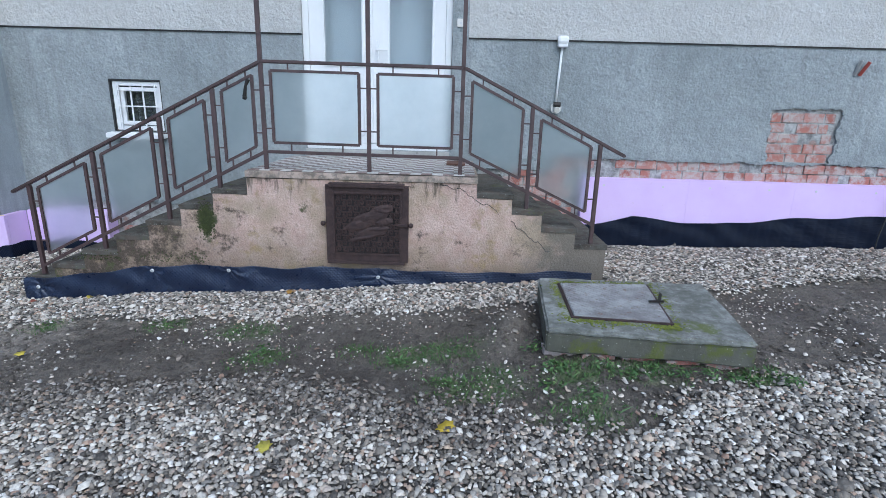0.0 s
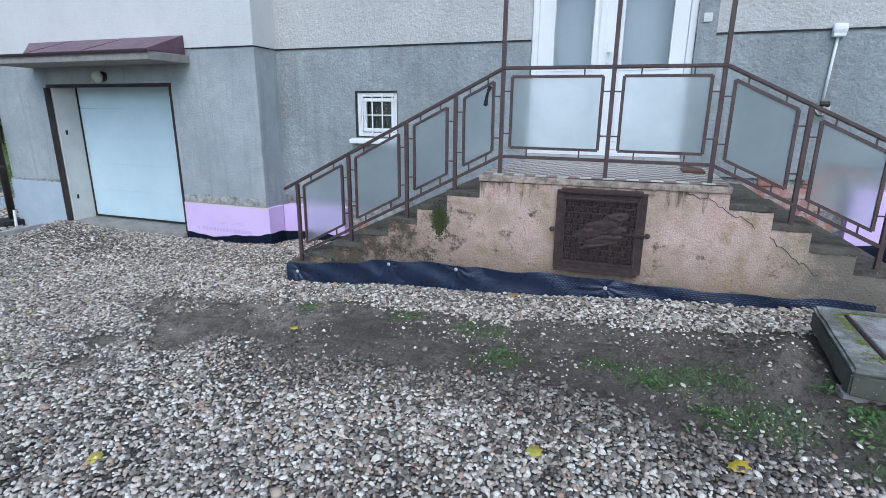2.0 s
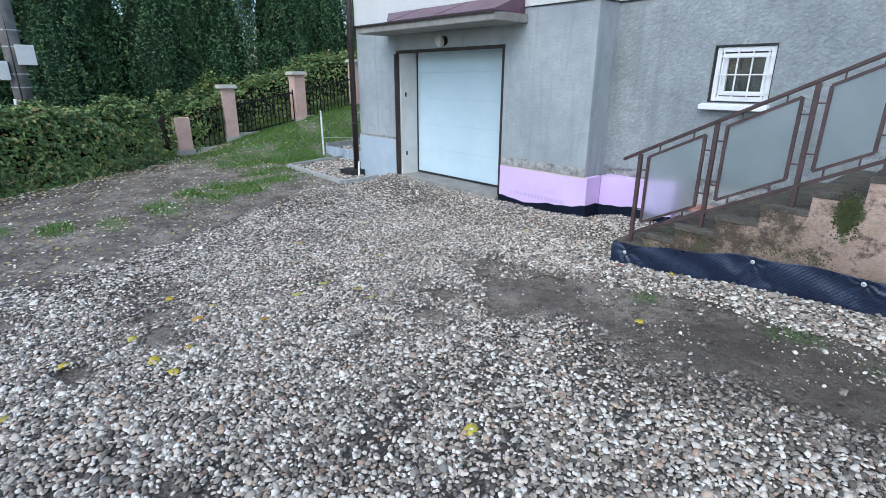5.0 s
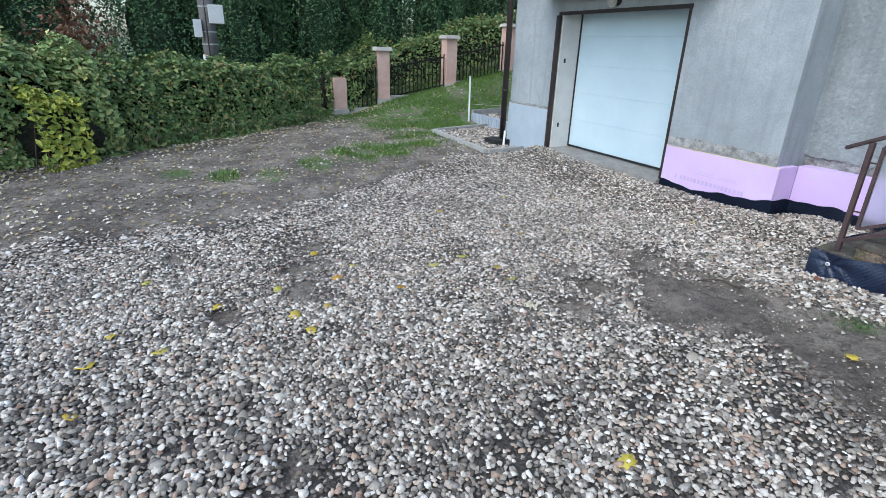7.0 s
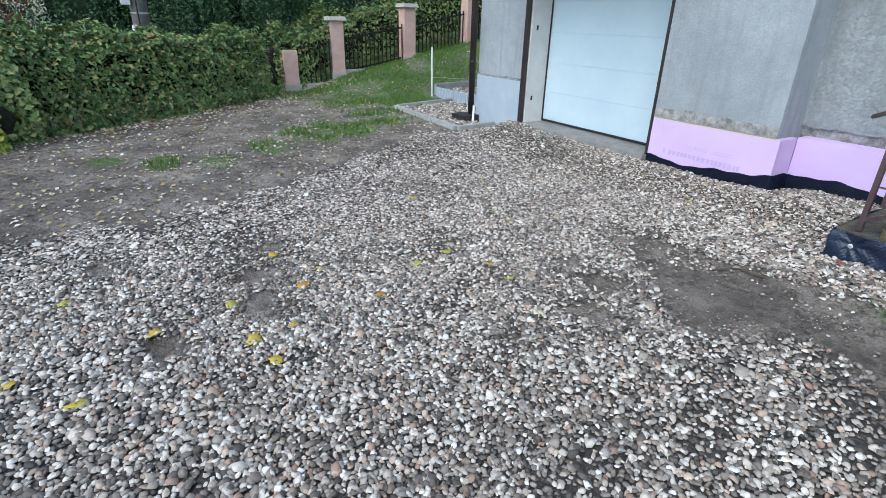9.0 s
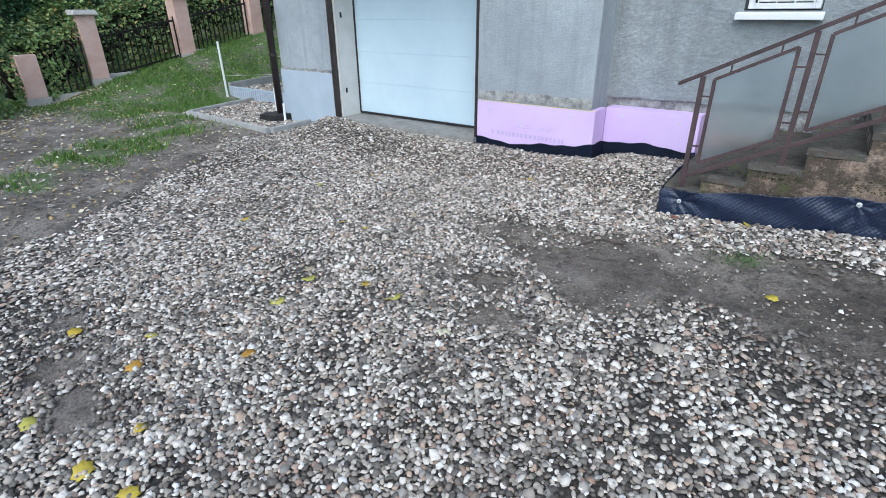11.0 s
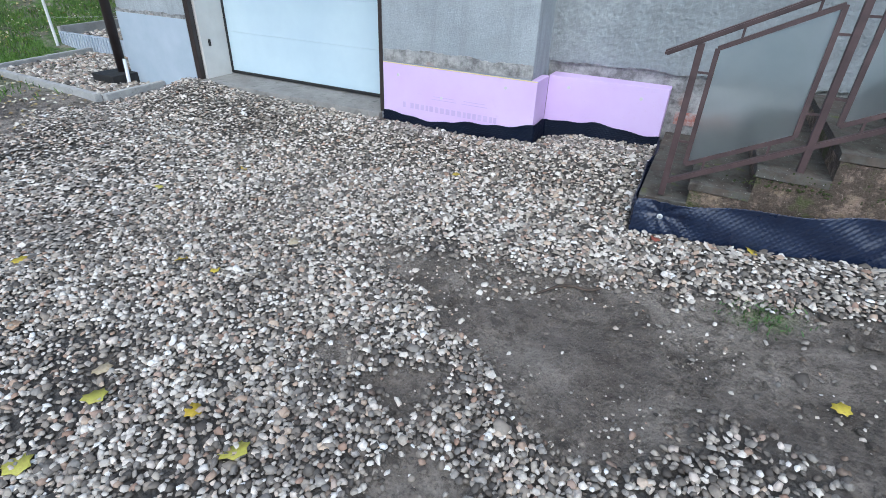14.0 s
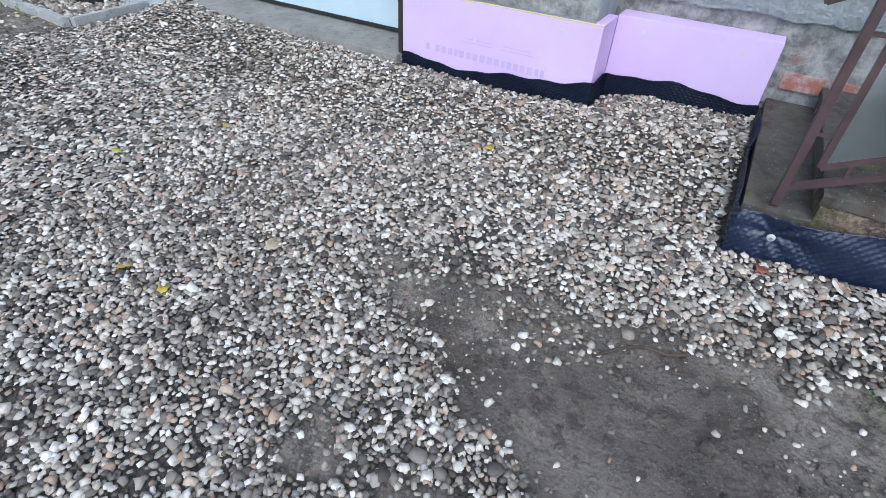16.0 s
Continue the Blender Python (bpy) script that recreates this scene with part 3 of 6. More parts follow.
for wx, wy, wr in GREENS:
    lawn = np.maximum(lawn, (0.8 if wx < -5 else 0.42) * smooth01(1.5 - np.hypot(xr - wx, (yr - wy) * 1.4) / wr))
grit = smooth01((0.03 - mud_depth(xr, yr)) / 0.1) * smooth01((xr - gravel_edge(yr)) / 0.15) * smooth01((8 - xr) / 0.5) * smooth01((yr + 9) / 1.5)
# 1 where pebbles are sparse, so the bed goes without painted gap shade
gap_shade_off = np.maximum(smooth01((1.0 - yr) / 0.4) * smooth01((xr + 2.6) / 0.4), np.maximum(smooth01((-1.5 - 0.12 * (xr + 8) - yr) / 0.4), smooth01((xr - 3.2) / 0.4) * smooth01((4.2 - yr) / 0.4)))
for nm, arr in (("lawn", lawn), ("grit", grit), ("gap_shade_off", gap_shade_off)):
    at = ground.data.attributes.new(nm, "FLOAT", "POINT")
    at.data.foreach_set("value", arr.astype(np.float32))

# ---- the house ----
WALL, BAY = 6.15, 5.70
DOOR = (-1.62, 0.08, 1.38, 3.5)
WINDOW = (-3.9, -3.3, 1.52, 2.1)
PATCH = (3.76, 4.62, 1.3, 2.0)
GARAGE = (-9.0, -6.56, -0.3, 2.19)
LEDGE = 2.64

core = slab_with_holes(-5.1, 9.0, -0.6, 6.0, WALL + 0.035, WALL + 0.4, [DOOR, WINDOW])
wall_south = tagged(link_mesh("wall_south", core, MORTAR), "house wall of brick and rough grey mortar", "wall", kind="structure")
plaster = slab_with_holes(-5.1, 9.0, 0.69, LEDGE, WALL, WALL + 0.03, [DOOR, WINDOW, PATCH, (1.35, 9.0, 0.0, 1.37), (-1.8, 1.35, 0.0, 1.2)])
part("plaster_coat", plaster, GREY_PLASTER, wall_south, "grey roughcast plaster, broken off at the foot")
upper = slab_with_holes(-5.1, 9.0, LEDGE + 0.012, 6.0, WALL - 0.02, WALL + 0.03, [DOOR])
part("upper_coat", upper, PALE_PLASTER, wall_south, "pale roughcast plaster of the upper storey")
part("drip_edge", box(-5.1, DOOR[0], WALL - 0.012, WALL + 0.03, LEDGE - 0.004, LEDGE + 0.012), BLACK_RUBBER, wall_south)
part("drip_edge", box(DOOR[1], 9.0, WALL - 0.012, WALL + 0.03, LEDGE - 0.004, LEDGE + 0.012), BLACK_RUBBER, wall_south)


def jag(x, amp, seed=0.0):
    return amp * (1.2 * noise.noise(Vector((x * 5, seed, 0.3))) + 0.7 * noise.noise(Vector((x * 17, seed, 4.1))) + 0.35 * noise.noise(Vector((x * 55, seed, 7.7))))


def ragged_strip(x0, x1, z_of, thick, y_front, step=0.03, seed=1):
    """A strip of broken plaster: z_of(x) gives its lower and upper edge."""
    bm = bmesh.new()
    r = random.Random(seed)
    n = max(2, int((x1 - x0) / (step * 0.45)))
    rows = []
    for i in range(n + 1):
        x = x0 + (x1 - x0) * i / n
        lo, hi = z_of(x, r)
        ring = [bm.verts.new((x, y_front + r.uniform(0, 0.006), lo)), bm.verts.new((x, y_front + r.uniform(-0.002, 0.003), hi)),
                bm.verts.new((x, y_front + thick, hi)), bm.verts.new((x, y_front + thick, lo))]
        rows.append(ring)
    for a, b in zip(rows, rows[1:]):
        for k in range(4):
            bm.faces.new((a[k], b[k], b[(k + 1) % 4], a[(k + 1) % 4]))
    bm.faces.new(rows[0])
    bm.faces.new(rows[-1][::-1])
    bmesh.ops.recalc_face_normals(bm, faces=bm.faces)
    return bm


part("broken_edge", ragged_strip(-5.1, -1.8, lambda x, r: (0.655 + jag(x, 0.022, 1), 0.694), 0.028, WALL + 0.001, 0.03, 2), GREY_PLASTER, wall_south)
part("broken_edge", ragged_strip(1.35, 9.0, lambda x, r: (1.345 + jag(x, 0.025, 2), 1.374), 0.028, WALL + 0.001, 0.035, 3), GREY_PLASTER, wall_south)
part("broken_edge", ragged_strip(PATCH[0] - 0.01, PATCH[1] + 0.01, lambda x, r: (1.975 + jag(x, 0.02, 3), 2.004), 0.028, WALL + 0.001, 0.03, 4), GREY_PLASTER, wall_south)


def ragged_side(x, sign, seed):
    bm = ragged_strip(1.36, 2.0, lambda z, r: (0.0, 0.05 + jag(z, 0.045, 4)), 0.028, 0.0, 0.03, seed)
    for v in bm.verts:
        v.co = Vector((x + sign * v.co.z, WALL + 0.001 + v.co.y, v.co.x))
    bmesh.ops.recalc_face_normals(bm, faces=bm.faces)
    return bm


part("broken_edge", ragged_side(PATCH[0] - 0.005, 1, 5), GREY_PLASTER, wall_south)
part("broken_edge", ragged_side(PATCH[1] + 0.005, -1, 6), GREY_PLASTER, wall_south)

# the bay with the garage
bay = slab_with_holes(-10.25, -5.1, -0.6, LEDGE, BAY, BAY + 0.4, [GARAGE])
wall_bay = tagged(link_mesh("wall_bay", bay, BAY_PLASTER), "projecting garage wall of smooth grey cement plaster", "wall", kind="structure")
part("return_wall", box(-5.5, -5.098, BAY + 0.402, WALL + 0.3, -0.6, LEDGE), BAY_PLASTER, wall_bay)
part("upper_wall", box(-10.27, -5.08, BAY - 0.02, WALL + 0.3, LEDGE + 0.012, 6.0), WHITE_PLASTER, wall_bay, "white painted upper wall")
part("drip_edge", box(-6.1, -5.085, BAY - 0.014, BAY + 0.3, LEDGE - 0.003, LEDGE + 0.011), BLACK_RUBBER, wall_bay)
part("corner_render", box(-5.19, -5.088, BAY - 0.007, BAY + 0.09, 0.6, LEDGE - 0.004, 0.006), BAY_PLASTER, wall_bay)
part("broken_edge", ragged_strip(-6.52, -5.09, lambda x, r: (0.56, 0.665 + jag(x, 0.02, 5)), 0.02, BAY - 0.012, 0.025, 8), MORTAR, wall_bay, "rough mortar strip above the foam boards")
part("foot_board", box(-10.24, -9.06, BAY - 0.035, BAY - 0.002, -0.12, 0.7, 0.004), SILVER_BOARD, wall_bay, "pale grey board at the foot of the wall")
part("foot_edge", ragged_strip(-10.24, -9.06, lambda x, r: (0.7, 0.735 + jag(x, 0.015, 6)), 0.03, BAY - 0.03, 0.04, 9), MORTAR, wall_bay)
back = bmesh.new()
for b in ((-10.25, -9.85, BAY + 0.402, 15, -0.6, 6.0), (8.6, 9.0, WALL + 0.402, 15, -0.6, 6.0), (-9.85, 8.6, 14.6, 15, -0.6, 6.0)):
    box(*b, bm=back)
tagged(link_mesh("wall_rear", back, BAY_PLASTER), "plain plastered side and rear house walls", "wall", kind="structure")
roof = bmesh.new()
rv = [roof.verts.new(p) for p in ((-10.9, 5.2, 6.0), (9.6, 5.2, 6.0), (9.6, 15.6, 6.0), (-10.9, 15.6, 6.0), (-6, 10.4, 9.4), (5, 10.4, 9.4))]
for f in ((0, 1, 5, 4), (1, 2, 5), (2, 3, 4, 5), (3, 0, 4), (3, 2, 1, 0)):
    roof.faces.new([rv[i] for i in f])
tagged(link_mesh("roof", roof, ROOF_TILE), "plain brown hipped roof of the house", "roof", kind="structure")
floor_in = box(-9.8, 8.5, 6.6, 14.5, 1.2, 1.3)
tagged(link_mesh("floor", floor_in, DARK_INSIDE), "dark floor inside the house", "floor", kind="structure")


def pvc_bars(x0, x1, z0, z1, y0, y1, w, bm=None, bev=0.006):
    out = bm or bmesh.new()
    box(x0, x0 + w, y0, y1, z0, z1, bev, out)
    box(x1 - w, x1, y0, y1, z0, z1, bev, out)
    box(x0 + w, x1 - w, y0, y1, z0, z0 + w, bev, out)
    box(x0 + w, x1 - w, y0, y1, z1 - w, z1, bev, out)
    return out


# front door: two white leaves with textured glass
door = thing("door_1", (0, 0, 0), "closed white plastic double door with textured glass panes", "door", kind="structure")
D0, D1, DZ0, DZ1 = DOOR
part("door_frame", pvc_bars(D0 + 0.002, D1 - 0.002, DZ0, DZ1 - 0.002, WALL + 0.03, WALL + 0.11, 0.07), WHITE_PVC, door)
for nm, lx0, lx1, gx0, gx1 in (("door_leaf", D0 + 0.075, -0.855, -1.37, -0.95), ("door_leaf", -0.85, D1 - 0.075, -0.63, -0.15)):
    leafy = slab_with_holes(lx0, lx1, DZ0 + 0.075, DZ1 - 0.075, WALL + 0.045, WALL + 0.1, [(gx0, gx1, 2.34, 3.35)])
    lf = part(nm, leafy, WHITE_PVC, door)
    part("glazing_bead", pvc_bars(gx0 - 0.03, gx1 + 0.03, 2.31, 3.38, WALL + 0.034, WALL + 0.046, 0.03, bev=0.004), WHITE_PVC, lf)
    pane = part("pane", box(gx0 + 0.001, gx1 - 0.001, WALL + 0.065, WALL + 0.073, 2.341, 3.349), DOOR_GLASS, lf, "textured glass pane")
    pane.visible_shadow = False
    part("panel", box(gx0 - 0.02, gx1 + 0.02, WALL + 0.034, WALL + 0.046, DZ0 + 0.16, 2.24, 0.008), WHITE_PVC, lf)
part("door_surround", box(D1 + 0.004, 0.265, WALL - 0.026, WALL + 0.02, 1.3, 3.5), GREY_PLASTER, wall_south, "grey plastered strip beside the door")
part("meeting_strip", box(-0.885, -0.82, WALL + 0.028, WALL + 0.046, DZ0 + 0.08, DZ1 - 0.08, 0.006), WHITE_PVC, door)
handle = bmesh.new()
box(-0.79, -0.755, WALL + 0.03, WALL + 0.046, 2.38, 2.6, 0.006, handle)
bar((-0.772, WALL + 0.03, 2.5), (-0.772, WALL - 0.02, 2.5), 0.018, bm=handle)
bar((-0.772, WALL - 0.015, 2.5), (-0.65, WALL - 0.015, 2.5), 0.018, 0.022, bm=handle, bevel=0.004)
part("door_handle", handle, WHITE_PVC, door, "white lever handle")
part("door_sill", box(D0, D1, WALL - 0.03, WALL + 0.2, DZ0 - 0.1, DZ0 - 0.001, 0.006), KERB, door, "pale stone door sill")
# added sheet behind the panes; its colour supplies their sky reflection
curtain = bmesh.new()
box(D0 + 0.1, D1 - 0.1, WALL + 0.32, WALL + 0.33, 1.4, 3.45, bm=curtain)
tagged(link_mesh("curtain", curtain, DOOR_SHEEN), "added blue-grey sheet, sky reflection of the front door glass", "curtain")

# basement window with its grille
win = thing("window_1", (0, 0, 0), "small white plastic basement window behind a white grille", "window", kind="structure")
a0, a1, b0, b1 = WINDOW
part("window_frame", pvc_bars(a0 + 0.018, a1 - 0.008, b0 + 0.01, b1 - 0.015, WALL + 0.02, WALL + 0.08, 0.05), WHITE_PVC, win)
part("sash", pvc_bars(a0 + 0.09, a1 - 0.06, b0 + 0.07, b1 - 0.08, WALL + 0.035, WALL + 0.085, 0.045), WHITE_PVC, win)
part("pane", box(a0 + 0.135, a1 - 0.105, WALL + 0.055, WALL + 0.061, b0 + 0.115, b1 - 0.125), CLEAR, win, "dark glass pane")
part("reveal", slab_with_holes(a0 - 0.004, a1 + 0.002, b0 - 0.002, b1 + 0.008, WALL - 0.006, WALL + 0.015, [(a0 + 0.012, a1 - 0.004, b0, b1 - 0.01)]), BLACK_RUBBER, win, "dark gap round the opening")
for k in range(4):
    px = a0 + 0.1 + k * (a1 - a0 - 0.17) / 3
    part("grille_bar", bar((px, WALL - 0.005, b0 + 0.03), (px, WALL - 0.005, b1 - 0.04), 0.013), WHITE_PVC, win)
for k in range(3):
    pz = b0 + 0.1 + k * 0.185
    part("grille_bar", bar((a0 + 0.06, WALL - 0.012, pz), (a1 - 0.02, WALL - 0.012, pz), 0.013), WHITE_PVC, win)
sill = box(a0 - 0.06, a1 + 0.03, WALL - 0.1, WALL + 0.06, b0 - 0.06, b0 - 0.005, 0.008)
for v in sill.verts:
    v.co.z -= 0.25 * max(0, WALL + 0.06 - v.co.y) * 0.5
part("window_sill", sill, WHITE_PVC, win, "white sloping sill")
# added plane close behind the glass, coloured as the pane's grey reflection
part("sheen_backing", slab_with_holes(a0, a1, b0, b1, WALL + 0.12, WALL + 0.13), PANE_SHEEN, win)

# garage door, set back in its opening
gd = thing("door_2", (0, 0, 0), "closed white sectional garage door in a deep opening", "garage door", kind="structure")
g0, g1, h0, h1 = GARAGE
DY = 6.11
sec = (h1 + 0.1 - 0.11) / 5
for k in range(5):
    z0 = 0.115 + k * sec
    bm = box(g0 - 0.1, g1 + 0.1, DY, DY + 0.04, z0 + 0.0008, z0 + sec - 0.0008, 0.0015)
    s_ob = part("door_section", bm, GARAGE_WHITE, gd)
part("bottom_seal", box(g0 - 0.1, g1 + 0.1, DY - 0.004, DY + 0.03, 0.085, 0.113), BLACK_RUBBER, gd)
part("side_seal", box(g0 + 0.045, g0 + 0.062, DY - 0.02, DY - 0.002, 0.09, h1 + 0.02), BLACK_RUBBER, gd)
part("jamb", box(g0 - 0.001, g0 + 0.045, BAY + 0.03, DY - 0.002, 0.05, h1 - 0.002), CREAM, gd, "cream plastered jamb")
part("lintel_trim", box(g0 - 0.03, g1 + 0.03, BAY - 0.008, BAY + 0.02, h1 - 0.03, h1 + 0.02), GUTTER, gd)
part("edge_trim", box(g0 - 0.05, g0 + 0.02, BAY - 0.04, BAY + 0.02, 0.02, h1 - 0.03, 0.006), GUTTER, gd, "dark brown corner strip")
part("edge_trim", box(g1 - 0.012, g1 + 0.022, BAY - 0.012, BAY + 0.02, 0.08, h1 - 0.03), GUTTER, gd)
for hz in (0.42, 1.45):
    part("latch", box(g0 + 0.043, g0 + 0.055, BAY + 0.12, BAY + 0.15, hz, hz + 0.07, 0.003), DARK_IRON, gd)
sill_bm = box(g0 + 0.0, g1 - 0.0, BAY - 0.06, DY + 0.1, -0.2, 0.082, 0.012)
for v in sill_bm.verts:
    if v.co.z > 0:
        v.co.z += 0.008 * math.sin(v.co.x * 5)
tagged(link_mesh("garage_sill", sill_bm, SILL), "worn concrete sill of the garage opening", "sill", kind="structure")
# ---- canopy over the garage ----
can = thing("garage_canopy", (-7.7, BAY, 2.45), "concrete garage canopy with a plum sheet metal cover", "canopy")


def under(ob, bm):
    bmesh.ops.translate(bm, verts=bm.verts, vec=-Vector(ob.location))
    return bm


def put(ob, name, bm, material, label="", smooth=False):
    """A part of a thing, from a mesh in world places."""
    return part(name, under(ob, bm), material, ob, label, smooth)


slab = box(-9.25, -6.15, 5.04, BAY - 0.004, 2.45, 2.555, 0.01)
put(can, "slab", slab, SILL, "stained concrete slab")
tin = bmesh.new()
tv = [tin.verts.new(p) for p in ((-8.35, 5.02, 2.578), (-6.13, 5.02, 2.578), (-6.2, BAY - 0.022, 2.81), (-9.2, BAY - 0.022, 2.81),
                                 (-8.35, 5.02, 2.557), (-6.13, 5.02, 2.557), (-6.2, BAY - 0.022, 2.562), (-9.2, BAY - 0.022, 2.562))]
for f in ((0, 1, 2, 3), (4, 5, 1, 0), (5, 6, 2, 1), (7, 4, 0, 3), (6, 7, 3, 2), (7, 6, 5, 4)):
    tin.faces.new([tv[i] for i in f])
bmesh.ops.recalc_face_normals(tin, faces=tin.faces)
put(can, "sheet_cover", tin, PURPLE_TIN, "plum painted sheet metal")
for k, sx in enumerate((-8.3, -7.25)):
    put(can, "seam", bar((sx, 5.025, 2.582), (sx + 0.02, BAY - 0.03, 2.806), 0.012, 0.01), PURPLE_TIN)
put(can, "front_strip", box(-9.26, -6.14, 5.012, 5.03, 2.535, 2.572, 0.003), GUTTER)

lamp = thing("bulkhead_lamp", (-7.78, BAY, 2.31), "small round milky wall lamp under the canopy", "lamp")
put(lamp, "base", rod((-7.78, BAY - 0.002, 2.31), (-7.78, BAY - 0.04, 2.31), 0.07, n=20), DARK_IRON)
globe = bmesh.new()
bmesh.ops.create_uvsphere(globe, u_segments=20, v_segments=12, radius=0.075, matrix=Matrix.Translation((-7.8, BAY - 0.09, 2.3)) @ Matrix.Diagonal((0.95, 1.0, 1.1, 1)))
put(lamp, "globe", globe, OPAL, "milky glass globe", True)

# ---- downpipe at the house corner ----
pipe = thing("downpipe", (-10.3, 5.6, 0), "dark brown rain downpipe at the house corner", "drainpipe")
put(pipe, "tube", rod((-10.3, 5.6, 0.02), (-10.3, 5.6, 6.0), 0.055, n=16), GUTTER, smooth=True)
for z in (0.9, 2.75, 4.6):
    put(pipe, "bracket", rod((-10.3, 5.6, z), (-10.3, 5.6, z + 0.04), 0.062, n=16), GUTTER)
basin = box(-10.52, -10.12, 5.34, 5.72, -0.16, 0.02, 0.01)
put(pipe, "drain_basin", basin, BLACK_RUBBER, "black plastic drain basin")
put(pipe, "drain_tube", rod((-10.05, 5.48, -0.1), (-10.09, 5.52, 0.2), 0.02, n=10), WHITE_PVC, "short white plastic tube")
post_w = thing("white_plank", (-10.55, 5.75, -0.1), "short white plank leaning by the downpipe", "plank")
put(post_w, "board", box(-10.6, -10.52, 5.73, 5.76, -0.13, 0.38, 0.004), WHITE_PVC)

# ---- entrance stairs: a landing with a flight to each side ----
FRONT = 4.68
stairs = thing("entrance_stairs", (0, FRONT, 0), "weathered salmon concrete stairs with mould and moss", "stairs", kind="structure")
LEFT = [(-2.11, 1.105), (-2.43, 0.945), (-2.76, 0.785), (-3.09, 0.63), (-3.43, 0.47), (-3.74, 0.32), (-4.0, 0.19)]
RIGHT = [(0.69, 1.135), (0.975, 0.99), (1.3, 0.83), (1.6, 0.675)]


def worn_block(x0, x1, z0, z1, y0=FRONT, y1=WALL - 0.004, seed=0, amount=0.012):
    bm = box(x0, x1, y0, y1, z0, z1)
    bmesh.ops.subdivide_edges(bm, edges=bm.edges, cuts=5, use_grid_fill=True)
    r = random.Random(seed)
    for v in bm.verts:
        n = noise.noise_vector(v.co * 6 + Vector((seed, 0, 0)))
        edge = (abs(v.co.y - y0) < 1e-4) + (abs(v.co.z - z1) < 1e-4)
        if abs(v.co.y - y0) < 1e-4:
            v.co.y += max(-0.004, amount * (n.y * 0.5))
        if edge == 2:
            v.co.z -= amount * abs(n.z) * 1.4
            v.co.y += amount * abs(n.x) * 1.6
    return bm


put(stairs, "landing", worn_block(-1.78, 0.36, -0.3, 1.215, seed=1), STAIR_PAINT, "salmon stucco landing block")
put(stairs, "landing_slab", worn_block(-1.785, 0.365, 1.219, 1.28, FRONT - 0.012, seed=2), old_concrete("landing_edge", (0.36, 0.28, 0.23), (0.5, 0.4, 0.34), 0.6, 0.43), "thin cement slab edge, grey and mossy")
for flight, x_prev, low, seed in ((LEFT, -1.78, -0.3, 10), (RIGHT, 0.36, 0.0, 30)):
    for k, (xe, zt) in enumerate(flight):
        a, b = sorted((x_prev, xe))
        last = flight is LEFT and k > 5
        body = worn_block(a, b, low, zt - 0.05, FRONT, seed=1)
        put(stairs, "step_block", body, TREAD if last else STAIR_PAINT)
        put(stairs, "tread", worn_block(a - (0.012 if flight is LEFT else 0.0), b + (0.012 if flight is RIGHT else 0.0), zt - 0.05, zt, FRONT - 0.002, seed=1, amount=0.018), TREAD, "damp grey cement tread")
        x_prev = xe
# a long crack that runs down across the face
crack = bmesh.new()
cz, pts = random.Random(4), []
for i in range(37):
    s = i / 36
    pts.append((0.02 + 1.05 * s, 1.215 - 0.02 * s - 0.62 * s ** 1.35 + cz.uniform(-0.022, 0.022)))
for (xa, za), (xb, zb) in zip(pts, pts[1:]):
    bar((xa, FRONT - 0.001, za), (xb, FRONT - 0.001, zb), 0.0032, 0.005, crack)
put(stairs, "crack", crack, BLACK_RUBBER, "open crack in the stucco")
stair_low = lambda x: float(np.interp(x, [-4.0, -2.77, -2.0], [0.18, 0.33, 0.39]))
moss = bmesh.new()
mr = random.Random(11)
for i in range(1500):
    px, pz = mr.gauss(-2.19, 0.034), mr.gauss(0.8, 0.07)
    if i > 1250:
        px, pz = mr.uniform(-3.6, -2.2), stair_low(px) + (mr.random() ** 2) * 0.1
    if pz > np.interp(px, [-3.5, -2.4, -2.2, -1.8], [0.4, 0.9, 1.0, 1.1]):
        continue
    bmesh.ops.create_icosphere(moss, subdivisions=1, radius=mr.uniform(0.004, 0.009), matrix=Matrix.Translation((px, FRONT + 0.002, pz)) @ Matrix.Diagonal((1, 0.5, 1, 1)))
MOSS = plain("dark_moss", (0.025, 0.034, 0.01), (0.055, 0.066, 0.016), 0.95, 0, 30, 200, 0.8, 0.004)
tagged(put(stairs, "moss", moss, MOSS, "dark green moss clumps", True), kind="stuff")

# ---- railing ----
RY = 4.745
rail = thing("stair_railing", (0, RY, 0), "brown painted steel railing with frosted glass panels", "railing")


def hand_z(x):
    return float(np.interp(x, [-4.05, -1.6, 0.21, 1.69], [1.0, 2.236, 2.225, 1.5]))


def foot_z(x):
    return float(np.interp(x, [-3.89, -1.605, 0.195, 1.47], [0.272, 1.45, 1.44, 0.85]))


def steps_z(x):
    if -1.785 <= x <= 0.365:
        return 1.28
    if x < 0:
        return next((z for xe, z in LEFT if x >= xe), 0.19)
    return next((z for xe, z in RIGHT if x <= xe), 0.3)


for a, b in (((-4.06, hand_z(-4.05)), (-1.6, 2.236)), ((-1.6, 2.236), (0.21, 2.225)), ((0.21, 2.225), (1.7, 1.497))):
    put(rail, "handrail", bar((a[0], RY, a[1]), (b[0], RY, b[1]), 0.05, 0.03, bevel=0.007), RAIL_PAINT)
for a, b in ((-3.89, -1.605), (-1.605, 0.195), (0.195, 1.47)):
    put(rail, "foot_rail", bar((a, RY, foot_z(a)), (b, RY, foot_z(b)), 0.034, 0.03, bevel=0.004), RAIL_PAINT)
